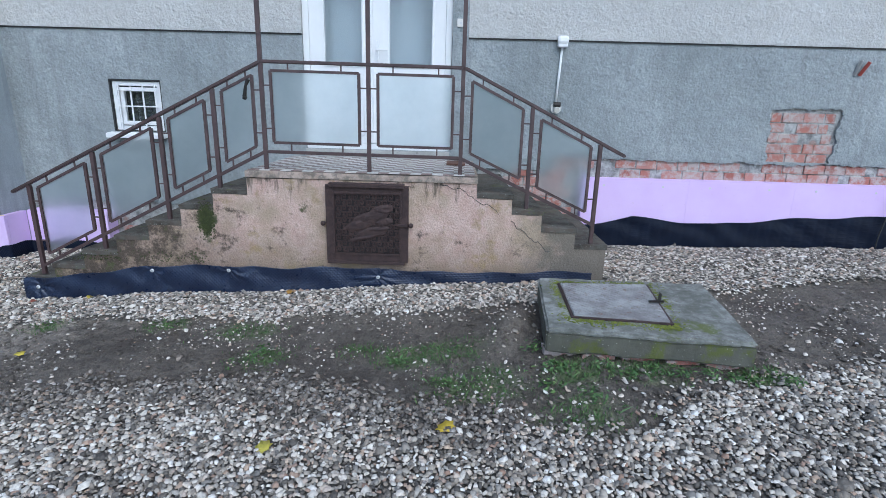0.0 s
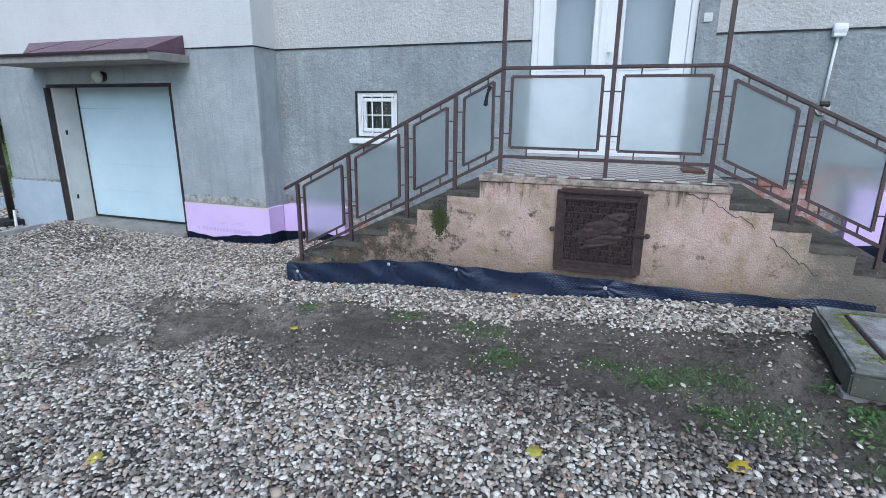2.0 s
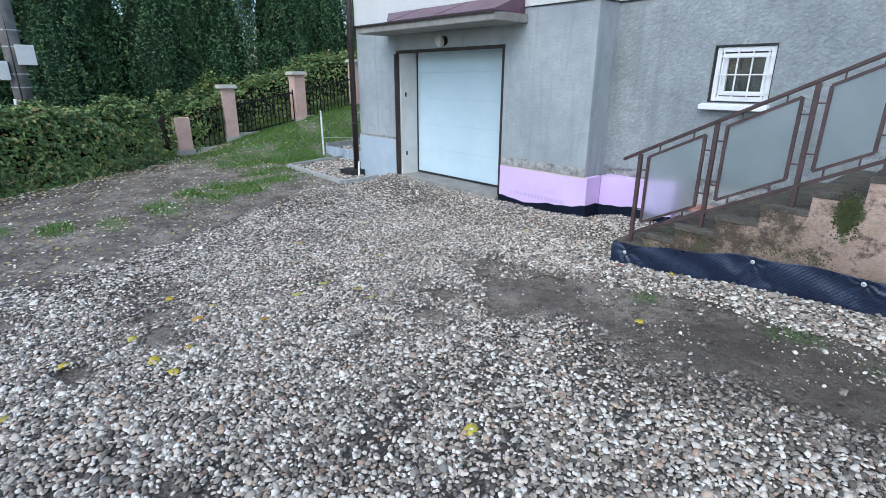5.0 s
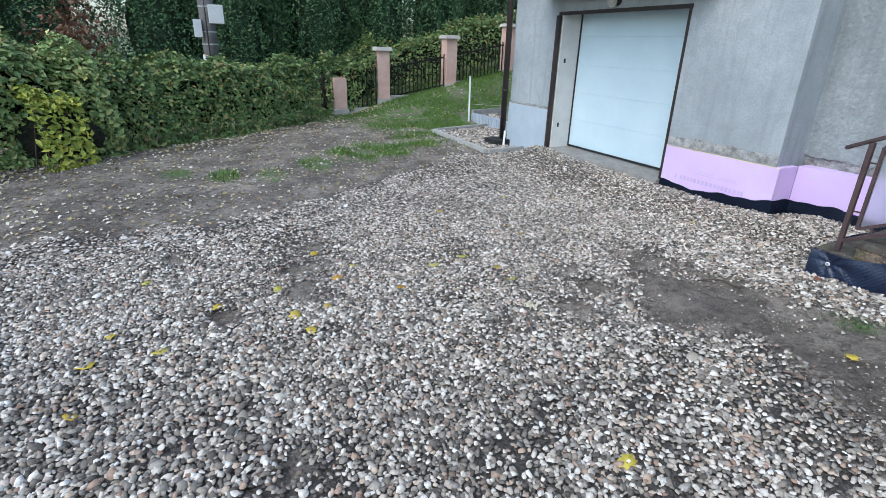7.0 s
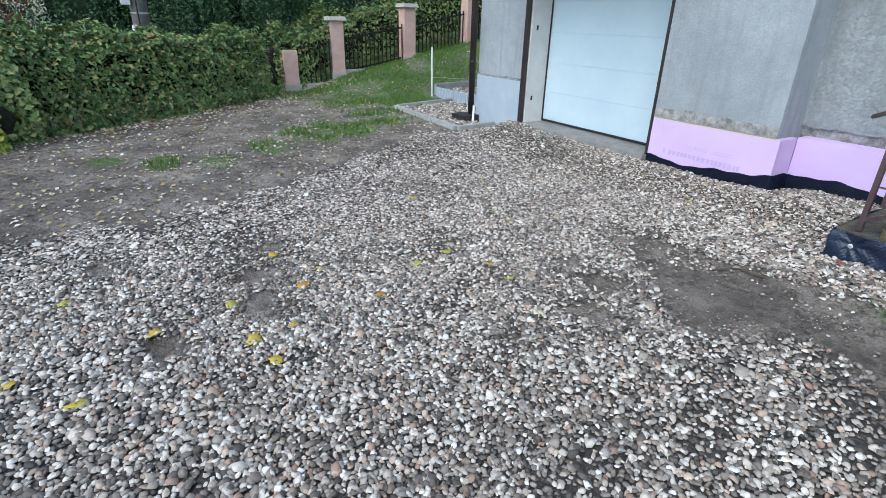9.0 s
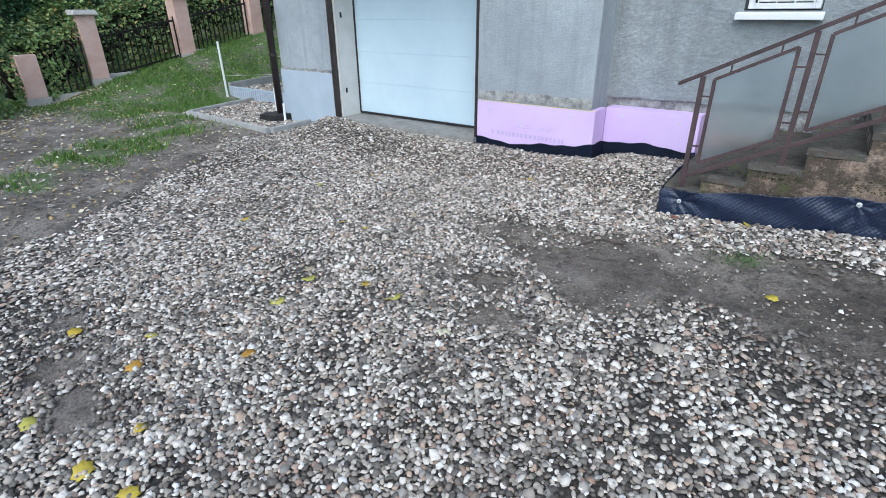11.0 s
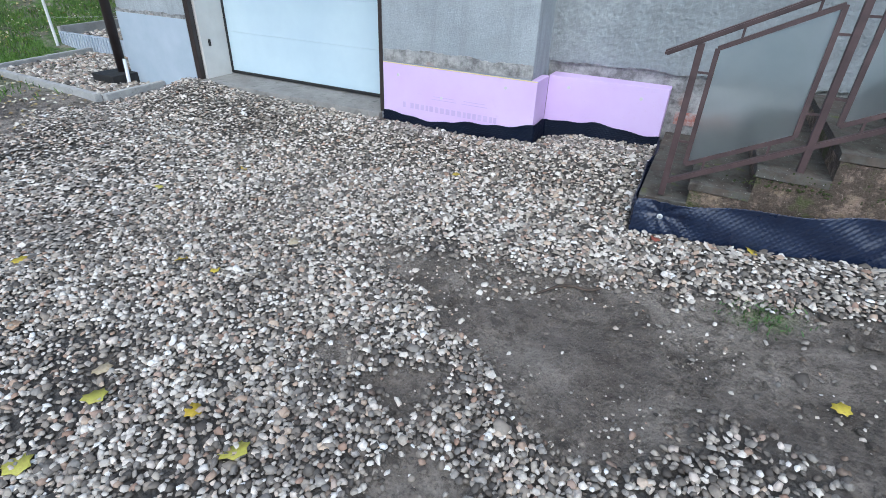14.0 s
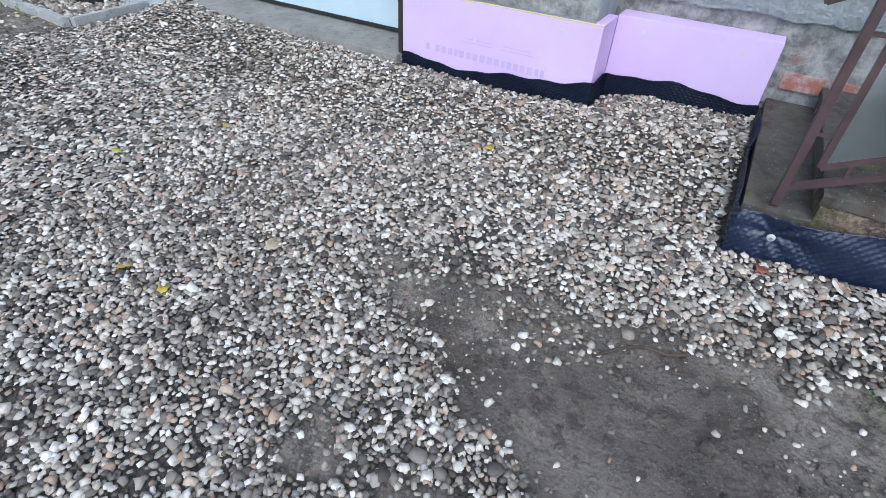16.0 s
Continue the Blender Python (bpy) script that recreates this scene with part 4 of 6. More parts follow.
for px, top in ((-3.89, 0), (-3.235, 0), (-2.568, 0), (-2.055, 0), (-1.603, 3.7), (-0.645, 3.7), (0.197, 3.7), (0.83, 0), (1.467, 0)):
    put(rail, "post", box(px - 0.018, px + 0.018, RY - 0.018, RY + 0.018, steps_z(px) - 0.004, top or hand_z(px) - 0.012, 0.004), RAIL_PAINT)
PANELS = [(-3.89, -3.235), (-3.235, -2.568), (-2.568, -2.055), (-2.055, -1.603), (-1.603, -0.645), (-0.645, 0.197), (0.197, 0.83), (0.83, 1.467)]
for pa, pb in PANELS:
    gap = 0.085
    xa, xb = pa + gap, pb - gap
    up = 0.075
    ring = [(xa, foot_z(xa) + up + 0.01), (xb, foot_z(xb) + up + 0.01), (xb, hand_z(xb) - up), (xa, hand_z(xa) - up)]
    bm = bmesh.new()
    for (x0, z0), (x1, z1) in zip(ring, ring[1:] + ring[:1]):
        bar((x0, RY, z0), (x1, RY, z1), 0.026, 0.024, bm)
    pf = put(rail, "panel_frame", bm, RAIL_PAINT)
    gl = bmesh.new()
    vs = [gl.verts.new((x, RY - 0.003, z)) for x, z in ring]
    vb = [gl.verts.new((x, RY + 0.003, z)) for x, z in ring]
    gl.faces.new(vs)
    gl.faces.new(vb[::-1])
    for k in range(4):
        gl.faces.new((vs[k], vb[k], vb[(k + 1) % 4], vs[(k + 1) % 4]))
    bmesh.ops.recalc_face_normals(gl, faces=gl.faces)
    gp = part("glass_panel", under(rail, gl), FROSTED, pf, "frosted glass")
    gp.visible_shadow = False
    pins = []
    for fr in (0.2, 0.8):
        zl = ring[0][1] * (1 - fr) + ring[3][1] * fr
        zr = ring[1][1] * (1 - fr) + ring[2][1] * fr
        pins.append(((pa + 0.015, RY, zl), (xa - 0.01, RY, zl)))
        pins.append(((xb + 0.01, RY, zr), (pb - 0.015, RY, zr)))
        xm = xa * (1 - fr) + xb * fr
        pins.append(((xm, RY, hand_z(xm) - up + 0.01), (xm, RY, hand_z(xm) - 0.012)))
        pins.append(((xm, RY, foot_z(xm) + 0.01), (xm, RY, foot_z(xm) + up)))
    for p0, p1 in pins:
        part("pin", under(rail, bar(p0, p1, 0.012)), RAIL_PAINT, pf)
hook = bmesh.new()
rod((-1.76, RY - 0.012, 1.93), (-1.74, RY - 0.018, 2.03), 0.018, 0.012, 10, hook)
rod((-1.74, RY - 0.018, 2.03), (-1.72, RY - 0.006, 2.08), 0.012, 0.02, 10, hook)
rod((-1.765, RY - 0.012, 1.93), (-1.745, RY - 0.014, 1.915), 0.022, 0.016, 10, hook)
tagged(link_mesh("door_stop_hook", hook, DARK_IRON), "small dark metal hook on a glass panel", "hook")
mat_bm = box(0.06, 0.26, 5.5, 5.8, 1.29, 1.315, 0.006)
tagged(link_mesh("doormat", mat_bm, MAT_FIBRE), "small brown fibre doormat on the tiled landing", "doormat")

# ---- cast grille in the stair face ----
gr = thing("cellar_grille", (-0.655, FRONT, 0.45), "rusty brown cast metal grille door in the stairs", "grille")
gx0, gx1, gz0, gz1 = -1.04, -0.27, 0.45, 1.18
put(gr, "backing", box(gx0 + 0.03, gx1 - 0.03, FRONT - 0.013, FRONT - 0.008, gz0 + 0.03, gz1 - 0.03), DARK_INSIDE)
put(gr, "outer_frame", pvc_bars(gx0, gx1, gz0, gz1, FRONT - 0.045, FRONT - 0.002, 0.07, bev=0.005), RUST)
put(gr, "inner_frame", pvc_bars(gx0 + 0.065, gx1 - 0.065, gz0 + 0.065, gz1 - 0.065, FRONT - 0.055, FRONT - 0.02, 0.018, bev=0.004), RUST)
put(gr, "top_flange", box(gx0 + 0.04, gx1 - 0.04, FRONT - 0.075, FRONT - 0.003, gz1 - 0.02, gz1 + 0.018, 0.004), RUST)
put(gr, "bottom_ledge", box(gx0 + 0.01, gx1 - 0.03, FRONT - 0.07, FRONT - 0.003, gz0 - 0.02, gz0 + 0.012, 0.004), RUST)
orn = bmesh.new()
ix0, ix1, iz0, iz1 = gx0 + 0.085, gx1 - 0.085, gz0 + 0.085, gz1 - 0.085
nx, nz = 11, 10
cw, ch = (ix1 - ix0) / nx, (iz1 - iz0) / nz
yo = FRONT - 0.034
for i in range(nx):
    for k in range(nz):
        x, z = ix0 + i * cw, iz0 + k * ch
        fret = ((0.0, 0.0), (0.0, 0.86), (0.72, 0.86), (0.72, 0.3), (0.34, 0.3), (0.34, 0.58))
        if (i + k) % 2:
            fret = tuple((v, 0.86 - u) for u, v in fret)
        for (ua, va), (ub, vb) in zip(fret, fret[1:]):
            bar((x + cw * (ua + 0.1), yo, z + ch * (va + 0.07)), (x + cw * (ub + 0.1), yo, z + ch * (vb + 0.07)), 0.0115, 0.014, orn)
put(gr, "lattice", orn, RUST, "meander pattern lattice")
for cx, czz, rx, rz in ((-0.62, 0.88, 0.2, 0.07), (-0.52, 0.95, 0.13, 0.06), (-0.74, 0.8, 0.15, 0.07), (-0.6, 0.75, 0.19, 0.055), (-0.66, 0.69, 0.2, 0.03), (-0.5, 0.84, 0.1, 0.05)):
    relief_bm = bmesh.new()
    bmesh.ops.create_uvsphere(relief_bm, u_segments=40, v_segments=18, radius=1, matrix=Matrix.Translation((cx, FRONT - 0.036, czz)) @ Euler((0, radians(-14), 0)).to_matrix().to_4x4() @ Matrix.Diagonal((rx * 0.85, 0.012, rz * 0.8, 1)))
    for v in relief_bm.verts:
        n = noise.noise_vector(v.co * 20) + noise.noise_vector(v.co * 60) * 0.3
        v.co += Vector((n.x * 0.012, -abs(n.y) * 0.014, n.z * 0.01))
    put(gr, "relief", relief_bm, RUST, "worn cast relief in the middle", True)
for kx in (gx0 - 0.025, gx1 + 0.025):
    kb = rod((kx, FRONT - 0.002, 0.815), (kx, FRONT - 0.05, 0.815), 0.013, n=10)
    bmesh.ops.create_uvsphere(kb, u_segments=12, v_segments=8, radius=0.024, matrix=Matrix.Translation((kx, FRONT - 0.055, 0.815)))
    put(gr, "knob", kb, RUST, "", True)
put(gr, "latch", box(gx1 - 0.09, gx1 - 0.005, FRONT - 0.066, FRONT - 0.05, 0.8, 0.825, 0.003), RUST)

# ---- concrete cover with a steel hatch ----
cover = thing("pit_cover", (1.45, 3.45, 0.36), "mossy grey concrete pit cover on the bare ground", "cover")


def prism(corners, z0, z1, bevel=0.0, cuts=0):
    bm = bmesh.new()
    lo = [bm.verts.new((x, y, z0)) for x, y in corners]
    hi = [bm.verts.new((x, y, z1)) for x, y in corners]
    n = len(corners)
    bm.faces.new(hi)
    bm.faces.new(lo[::-1])
    for k in range(n):
        bm.faces.new((lo[k], lo[(k + 1) % n], hi[(k + 1) % n], hi[k]))
    bmesh.ops.recalc_face_normals(bm, faces=bm.faces)
    if bevel:
        bmesh.ops.bevel(bm, geom=list(bm.edges), offset=bevel, segments=2, affect="EDGES")
    return bm


cs = prism(SLAB, 0.515, 0.555, 0.014)
bmesh.ops.subdivide_edges(cs, edges=[e for e in cs.edges if e.calc_length() > 0.3], cuts=12, use_grid_fill=True)
for v in cs.verts:
    v.co += noise.noise_vector(v.co * 7) * 0.008
put(cover, "slab", cs, COVER, "pale weathered top face")
# lower body: real moss, plus side shade put into the concrete colour
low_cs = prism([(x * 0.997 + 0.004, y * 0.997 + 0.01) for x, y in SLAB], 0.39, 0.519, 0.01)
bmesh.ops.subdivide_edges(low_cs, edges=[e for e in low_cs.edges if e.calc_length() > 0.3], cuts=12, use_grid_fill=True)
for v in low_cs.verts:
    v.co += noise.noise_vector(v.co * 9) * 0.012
put(cover, "slab_edge", low_cs, COVER_SIDE, "mossy slab edge, darkened as the shaded side")
LID = [(0.985, 3.85), (1.715, 3.885), (1.6, 3.09), (0.945, 3.16)]
inner = [(Vector((x, y)) - Vector((1.31, 3.5))) * 0.94 + Vector((1.31, 3.5)) for x, y in LID]
put(cover, "hatch_frame", prism(LID, 0.55, 0.566, 0.004), RUST, "rusty steel hatch frame")
put(cover, "hatch", prism([tuple(v) for v in inner], 0.556, 0.574, 0.004), PLATE, "worn steel tread plate")
studs = bmesh.new()
A, B, C, Dq = [Vector((*v, 0.575)) for v in inner]
for i in range(26):
    for k in range(24):
        u, v = (i + 0.5) / 26, (k + 0.5) / 24
        p = A.lerp(B, u).lerp(Dq.lerp(C, u), v)
        s = 0.009 * (1 if (i + k) % 2 else -1)
        bar(p + Vector((-0.008, -s, 0)), p + Vector((0.008, s, 0)), 0.005, 0.004, studs)
put(cover, "studs", studs, PLATE)
hd = bar((1.55, 3.42, 0.595), (1.66, 3.43, 0.595), 0.014, 0.014)
bar((1.63, 3.43, 0.59), (1.63, 3.44, 0.65), 0.016, bm=hd)
bar((1.63, 3.44, 0.65), (1.66, 3.5, 0.63), 0.014, bm=hd)
put(cover, "hatch_handle", hd, DARK_IRON, "small dark iron handle")
rim = bmesh.new()
for i in range(1700):
    u = mr.random()
    side = mr.choice([0, 0, 1, 2, 2, 2, 3])
    p = Vector((*LID[side], 0)).lerp(Vector((*LID[(side + 1) % 4], 0)), u)
    off = Vector((mr.gauss(0, 0.022), mr.gauss(0, 0.022), 0)) * (0.4 + 1.3 * abs(math.sin(u * 9 + side)))
    outw = (p - Vector((1.31, 3.5, 0))).normalized() * 0.03
    q = p + off + outw
    q.z = 0.556
    bmesh.ops.create_icosphere(rim, subdivisions=1, radius=mr.uniform(0.003, 0.009), matrix=Matrix.Translation(q) @ Matrix.Diagonal((1, 1, 0.4, 1)))
BRIGHT_MOSS = plain("bright_moss", (0.1, 0.13, 0.02), (0.2, 0.22, 0.03), 0.95, 0, 30, 200, 0.8, 0.004)
tagged(put(cover, "moss", rim, BRIGHT_MOSS, "yellow-green moss round the hatch", True), kind="stuff")
for k, (bx, by) in enumerate(((0.86, 3.04), (1.1, 3.0), (1.35, 2.98), (1.62, 2.95), (1.86, 2.93))):
    br = box(bx - 0.1, bx + 0.11, by, by + 0.12, 0.26, 0.376, 0.006)
    put(cover, "brick", br, BRICK, "brick under the slab")

# ---- fixtures on the facade ----
fx = thing("outdoor_socket", (1.31, WALL, 1.9), "white cable conduit with an alarm box and round fixture", "conduit")
put(fx, "alarm_box", box(1.26, 1.365, WALL - 0.08, WALL - 0.002, 2.57, 2.68, 0.012), WHITE_PVC, "white plastic box")
put(fx, "hood", box(1.25, 1.375, WALL - 0.09, WALL - 0.02, 2.6, 2.69, 0.03), WHITE_PVC)
put(fx, "conduit", rod((1.315, WALL - 0.02, 2.57), (1.29, WALL - 0.02, 1.97), 0.013, n=10), WHITE_PVC, "", True)
put(fx, "fixture_rim", rod((1.295, WALL - 0.002, 1.915), (1.295, WALL - 0.05, 1.915), 0.062, n=20), ZINC, "round metal fixture")
put(fx, "fixture_cap", rod((1.3, WALL - 0.05, 1.9), (1.3, WALL - 0.09, 1.895), 0.04, 0.03, 16), OPAL)
put(fx, "fixture_hood", rod((1.262, WALL - 0.06, 1.955), (1.34, WALL - 0.06, 1.955), 0.028, n=12), DARK_IRON)
bell = thing("bell_plate", (0.17, WALL, 2.79), "small square cream bell plate beside the door", "doorbell")
put(bell, "plate", box(0.13, 0.21, WALL - 0.042, WALL - 0.028, 2.755, 2.84, 0.004), CREAM)
put(bell, "button", box(0.16, 0.18, WALL - 0.047, WALL - 0.042, 2.785, 2.805, 0.002), GREY_BOX)
hooks = thing("pipe_stubs", (4.65, WALL, 2.42), "two short pipe stubs on a wall bracket, one red", "pipe")
put(hooks, "red_stub", rod((4.67, WALL - 0.01, 2.36), (4.71, WALL - 0.07, 2.5), 0.02, n=10), plain("red_paint", (0.3, 0.05, 0.04), (0.36, 0.08, 0.06), 0.5), "red painted stub")
put(hooks, "grey_stub", rod((4.62, WALL - 0.003, 2.36), (4.635, WALL - 0.05, 2.52), 0.018, n=10), ZINC)
cable = curve_rod("ground_cable", [(5.3, 6.02, 1.0), (5.27, 6.0, 0.8), (5.22, 5.99, 0.55), (5.2, 5.97, 0.3)], 0.008, BLACK_RUBBER)
tagged(cable, "thin black cable hanging at the wall foot", "cable")
# ---- pink foam boards along the foot of the house ----
def foam_board(name_label, x0, x1, y0, y1, z0, z1, plugs=()):
    ob = thing("foam_board", ((x0 + x1) / 2, y0, z0), name_label, "insulation board", "foam boards at the wall foot")
    put(ob, "board", box(x0, x1, y0, y1, z0, z1, 0.003), FOAM)
    for px, py, pz in plugs:
        put(ob, "plug", rod((px, py + 0.002, pz), (px, py - 0.004, pz), 0.013, n=12), GREY_BOX)
    return ob


b1 = foam_board("pink foam insulation board on the garage wall foot", -6.51, -5.03, 5.66, BAY - 0.003, -0.15, 0.545, [(-6.35, 5.66, 0.45), (-5.3, 5.66, 0.47), (-5.9, 5.66, 0.3)])
put(b1, "yellowed_edge", box(-6.51, -5.03, 5.658, 5.675, 0.546, 0.5505), FOAM_EDGE, "yellowed top edge")
letters = bmesh.new()
lr = random.Random(2)
lx = -6.3
while lx < -5.35:
    w = lr.choice([0.035, 0.045, 0.05])
    zt = 0.215 - (lx + 6.3) * 0.01
    box(lx, lx + w * 0.8, 5.6575, 5.6595, zt - 0.05, zt, bm=letters)
    lx += w * 1.15 + (0.04 if lr.random() < 0.15 else 0)
for k in range(2):
    box(-6.0 + k * 0.3, -5.75 + k * 0.3, 5.6575, 5.6595, 0.275, 0.281, bm=letters)
    box(-5.98 + k * 0.3, -5.77 + k * 0.3, 5.6575, 5.6595, 0.3, 0.306, bm=letters)
tagged(put(b1, "print", letters, FOAM_PRINT, "faded printed maker's mark"), kind="stuff")
foam_board("pink foam insulation board round the bay corner", -5.095, -5.031, 5.702, 5.985, -0.15, 0.55)
foam_board("pink foam insulation board beside the stairs", -5.03, -4.05, 5.99, WALL + 0.03, -0.1, 0.555, [(-4.85, 5.99, 0.47), (-4.25, 5.99, 0.46)])
fx0 = 1.68
for k in range(6):
    foam_board("pink foam insulation board under a bare brick strip", fx0 + k * 1.25 + 0.0003, fx0 + (k + 1) * 1.25 - 0.0003, 6.07, WALL + 0.03, 0.1, 1.135 + 0.004 * (k % 2),
               [(fx0 + k * 1.25 + d, 6.07, 1.05) for d in (0.25, 0.95)])


# ---- dimpled black membrane ----
def membrane(label, path, top, bottom, dimple=0.034, res=0.0095, wave=0.012, seed=0, pins=(), material=None):
    """A dimpled sheet that stands on edge along a path of (x, y); top and bottom give heights along it."""
    pts = [Vector(p) for p in path]
    lens = [0.0]
    for a, b in zip(pts, pts[1:]):
        lens.append(lens[-1] + (b - a).length)
    n, m = int(lens[-1] / res), 44
    s = np.linspace(0, lens[-1], n)
    px = np.interp(s, lens, [p.x for p in pts])
    py = np.interp(s, lens, [p.y for p in pts])
    tx, ty = np.gradient(px), np.gradient(py)
    ln = np.hypot(tx, ty) + 1e-9
    nx_, ny_ = ty / ln, -tx / ln
    up = np.array([top(x, y, q) for x, y, q in zip(px, py, s)])
    dn = np.array([bottom(x, y) for x, y in zip(px, py)])
    v = np.linspace(0, 1, m)
    S, V = np.meshgrid(s, v, indexing="ij")
    H = dn[:, None] + (up - dn)[:, None] * V
    d = np.cos(S * math.tau / dimple) * np.cos(H * math.tau / dimple)
    off = 0.008 * smooth01((d - 0.1) / 0.6) + wave * (value_noise(S, H * 0.6, 0.35, 3 + seed) - 0.5) * 2 + 0.6 * wave * np.sin(S * 9 + H * 22 + 5 * value_noise(S, H, 0.5, seed + 8)) * (0.3 + 0.7 * V)
    for sf, hf in pins:
        q = np.hypot(S - sf, H - hf)
        off = off + 0.0055 * np.exp(-(q / 0.3) ** 2) * np.cos(7 * np.arctan2(H - hf, S - sf) + 7 * value_noise(S, H, 0.12, seed + 31)) * smooth01(q / 0.05) - 0.012 * np.exp(-(q / 0.05) ** 2)
    P = np.stack([px[:, None] + nx_[:, None] * off, py[:, None] + ny_[:, None] * off, H + 0 * S], -1).reshape(-1, 3)
    Q = P - np.stack([np.repeat(nx_, m), np.repeat(ny_, m), np.zeros(n * m)], -1) * 0.002
    i = np.arange(n * m).reshape(n, m)
    f = np.stack([i[:-1, :-1], i[1:, :-1], i[1:, 1:], i[:-1, 1:]], -1).reshape(-1, 4)
    rim_q = []
    for line in (i[:, -1], i[0, :], i[-1, :]):
        rim_q.append(np.stack([line[:-1], line[1:], line[1:] + n * m, line[:-1] + n * m], -1))
    f = np.concatenate([f, f[:, ::-1] + n * m, *rim_q])
    ob = thing("dimpled_membrane", (path[0][0], path[0][1], float(dn[0])), label, "membrane")
    mesh_from("sheet", np.concatenate([P, Q]) - np.array(ob.location), f, material or MEMBRANE, ob, smooth=True)
    return ob


def washer(ob, x, y, z):
    disc = put(ob, "washer", rod((x, y, z), (x, y - 0.008, z), 0.018, 0.015, 16), GREY_BOX, "pale round plastic washer")
    part("nail", under(ob, rod((x, y - 0.006, z), (x, y - 0.014, z), 0.008, n=8)), ZINC, disc)


stair_top = lambda x, y, q: float(np.interp(x, [-4.02, -3.4, -2.77, -2.0, -0.54, 0.42, 1.45], [0.175, 0.25, 0.33, 0.385, 0.375, 0.39, 0.415])) + 0.012 * math.sin(q * 3.1) + 0.008 * math.sin(q * 11)
stair_sheet = membrane("dark navy dimpled membrane wrapped round the stair foot", [(-4.03, 5.86), (-4.035, 4.66), (-4.02, 4.615), (-3.4, 4.605), (-1.0, 4.61), (1.47, 4.62)],
         lambda x, y, q: stair_top(x, y, q) if y < 4.7 else 0.175 - 0.0 * q + 0.03 * (y - 4.7), lambda x, y: gz(x, y) - 0.06, seed=1, wave=0.017, pins=[(x + 5.27, z) for x, z in ((-3.86, 0.1), (-2.72, 0.305), (-1.98, 0.33), (-0.55, 0.31))])
for wx, wz in ((-3.86, 0.1), (-2.72, 0.305), (-1.98, 0.33), (-0.55, 0.31)):
    washer(stair_sheet, wx, 4.597, wz)
bay_top = lambda x, y, q: float(np.interp(x, [-6.5, -6.2, -5.9, -5.6, -5.04, -4.6, -4.05], [0.115, 0.085, 0.09, 0.12, 0.19, 0.2, 0.185])) + 0.012 * math.sin(q * 9) + 0.006 * math.sin(q * 23)
membrane("black dimpled membrane over the garage wall foot", [(-6.51, 5.648), (-5.03, 5.647), (-5.018, 5.66), (-5.015, 5.96), (-5.0, 5.976), (-4.04, 5.976)],
         bay_top, lambda x, y: gz(x, y) - 0.05, seed=2, wave=0.006, material=BLACK_MEMBRANE)
right_top = lambda x, y, q: float(np.interp(x, [1.4, 1.9, 2.3, 2.9, 3.3, 4.2, 5.3, 8.4], [0.52, 0.6, 0.69, 0.635, 0.625, 0.72, 0.775, 0.75])) + 0.01 * math.sin(q * 7)
membrane("black dimpled membrane rolled out below the pink boards", [(1.3, 6.045), (8.4, 6.04)], right_top, lambda x, y: gz(x, y) - 0.06, seed=3, wave=0.01, res=0.015, material=BLACK_MEMBRANE)

# ---- kerbed bed and planter west of the garage ----
def kerb(a, b, w=0.07, h=0.2, label="grey concrete edging stone of a gravel bed"):
    a, b = Vector(a), Vector(b)
    zc = -0.02
    bm = bar((*a, zc - h / 2), (*b, zc - h / 2), w, h, bevel=0.008)
    n = (b - a).to_3d().normalized()
    ob = link_mesh("edging_stone", bm, KERB)
    return tagged(ob, label, "kerb", "edging stones")


def kerb_line(a, b, pieces):
    a, b = Vector(a), Vector(b)
    for k in range(pieces):
        kerb(a.lerp(b, k / pieces) + (b - a).normalized() * 0.004, a.lerp(b, (k + 1) / pieces) - (b - a).normalized() * 0.004)


def flat_bar(a, b, z0, z1, w, material, nm, lab, cat, grp):
    a, b = Vector(a), Vector(b)
    t = (b - a).normalized()
    nrm = Vector((-t.y, t.x)) * w / 2
    bm = prism([tuple(a + nrm), tuple(a - nrm), tuple(b - nrm), tuple(b + nrm)], z0, z1, 0.008)
    return tagged(link_mesh(nm, bm, material), lab, cat, grp)


for a, b, n in (((-12.02, 4.95), (-9.62, 4.83), 3), ((-9.6, 4.87), (-9.66, 5.66), 1), ((-12.05, 5.0), (-12.35, 6.5), 2)):
    a, b = Vector(a), Vector(b)
    for k in range(n):
        t = (b - a).normalized() * 0.005
        flat_bar(a.lerp(b, k / n) + t, a.lerp(b, (k + 1) / n) - t, -0.3, -0.02 + 0.004 * k, 0.075, KERB, "edging_stone", "grey concrete edging stone of a gravel bed", "kerb", "edging stones")
planter = thing("raised_bed", (-12.0, 6.6, -0.1), "pale blue ribbed plastic raised bed filled with gravel", "raised bed")
rib = bmesh.new()
n_r = 40
for k in range(n_r):
    xa = -13.2 + k * 2.8 / n_r
    box(xa, xa + 2.8 / n_r - 0.03, 6.56, 6.6, -0.15, 0.12, bm=rib)
box(-13.2, -10.4, 6.575, 6.62, -0.15, 0.13, bm=rib)
put(planter, "front_board", rib, BLUE_PLASTIC)
put(planter, "side_board", prism([(-13.24, 6.58), (-13.2, 6.6), (-13.6, 8.6), (-13.66, 8.6)], -0.1, 0.2), KERB)
stick = thing("marker_stake", (-13.13, 6.45, -0.08), "thin white marking stake on the lawn edge", "stake")
put(stick, "stake", rod((-13.13, 6.45, gz(-13.13, 6.45) - 0.05), (-13.15, 6.45, 1.0), 0.022, n=8), WHITE_PVC, "white painted stake")
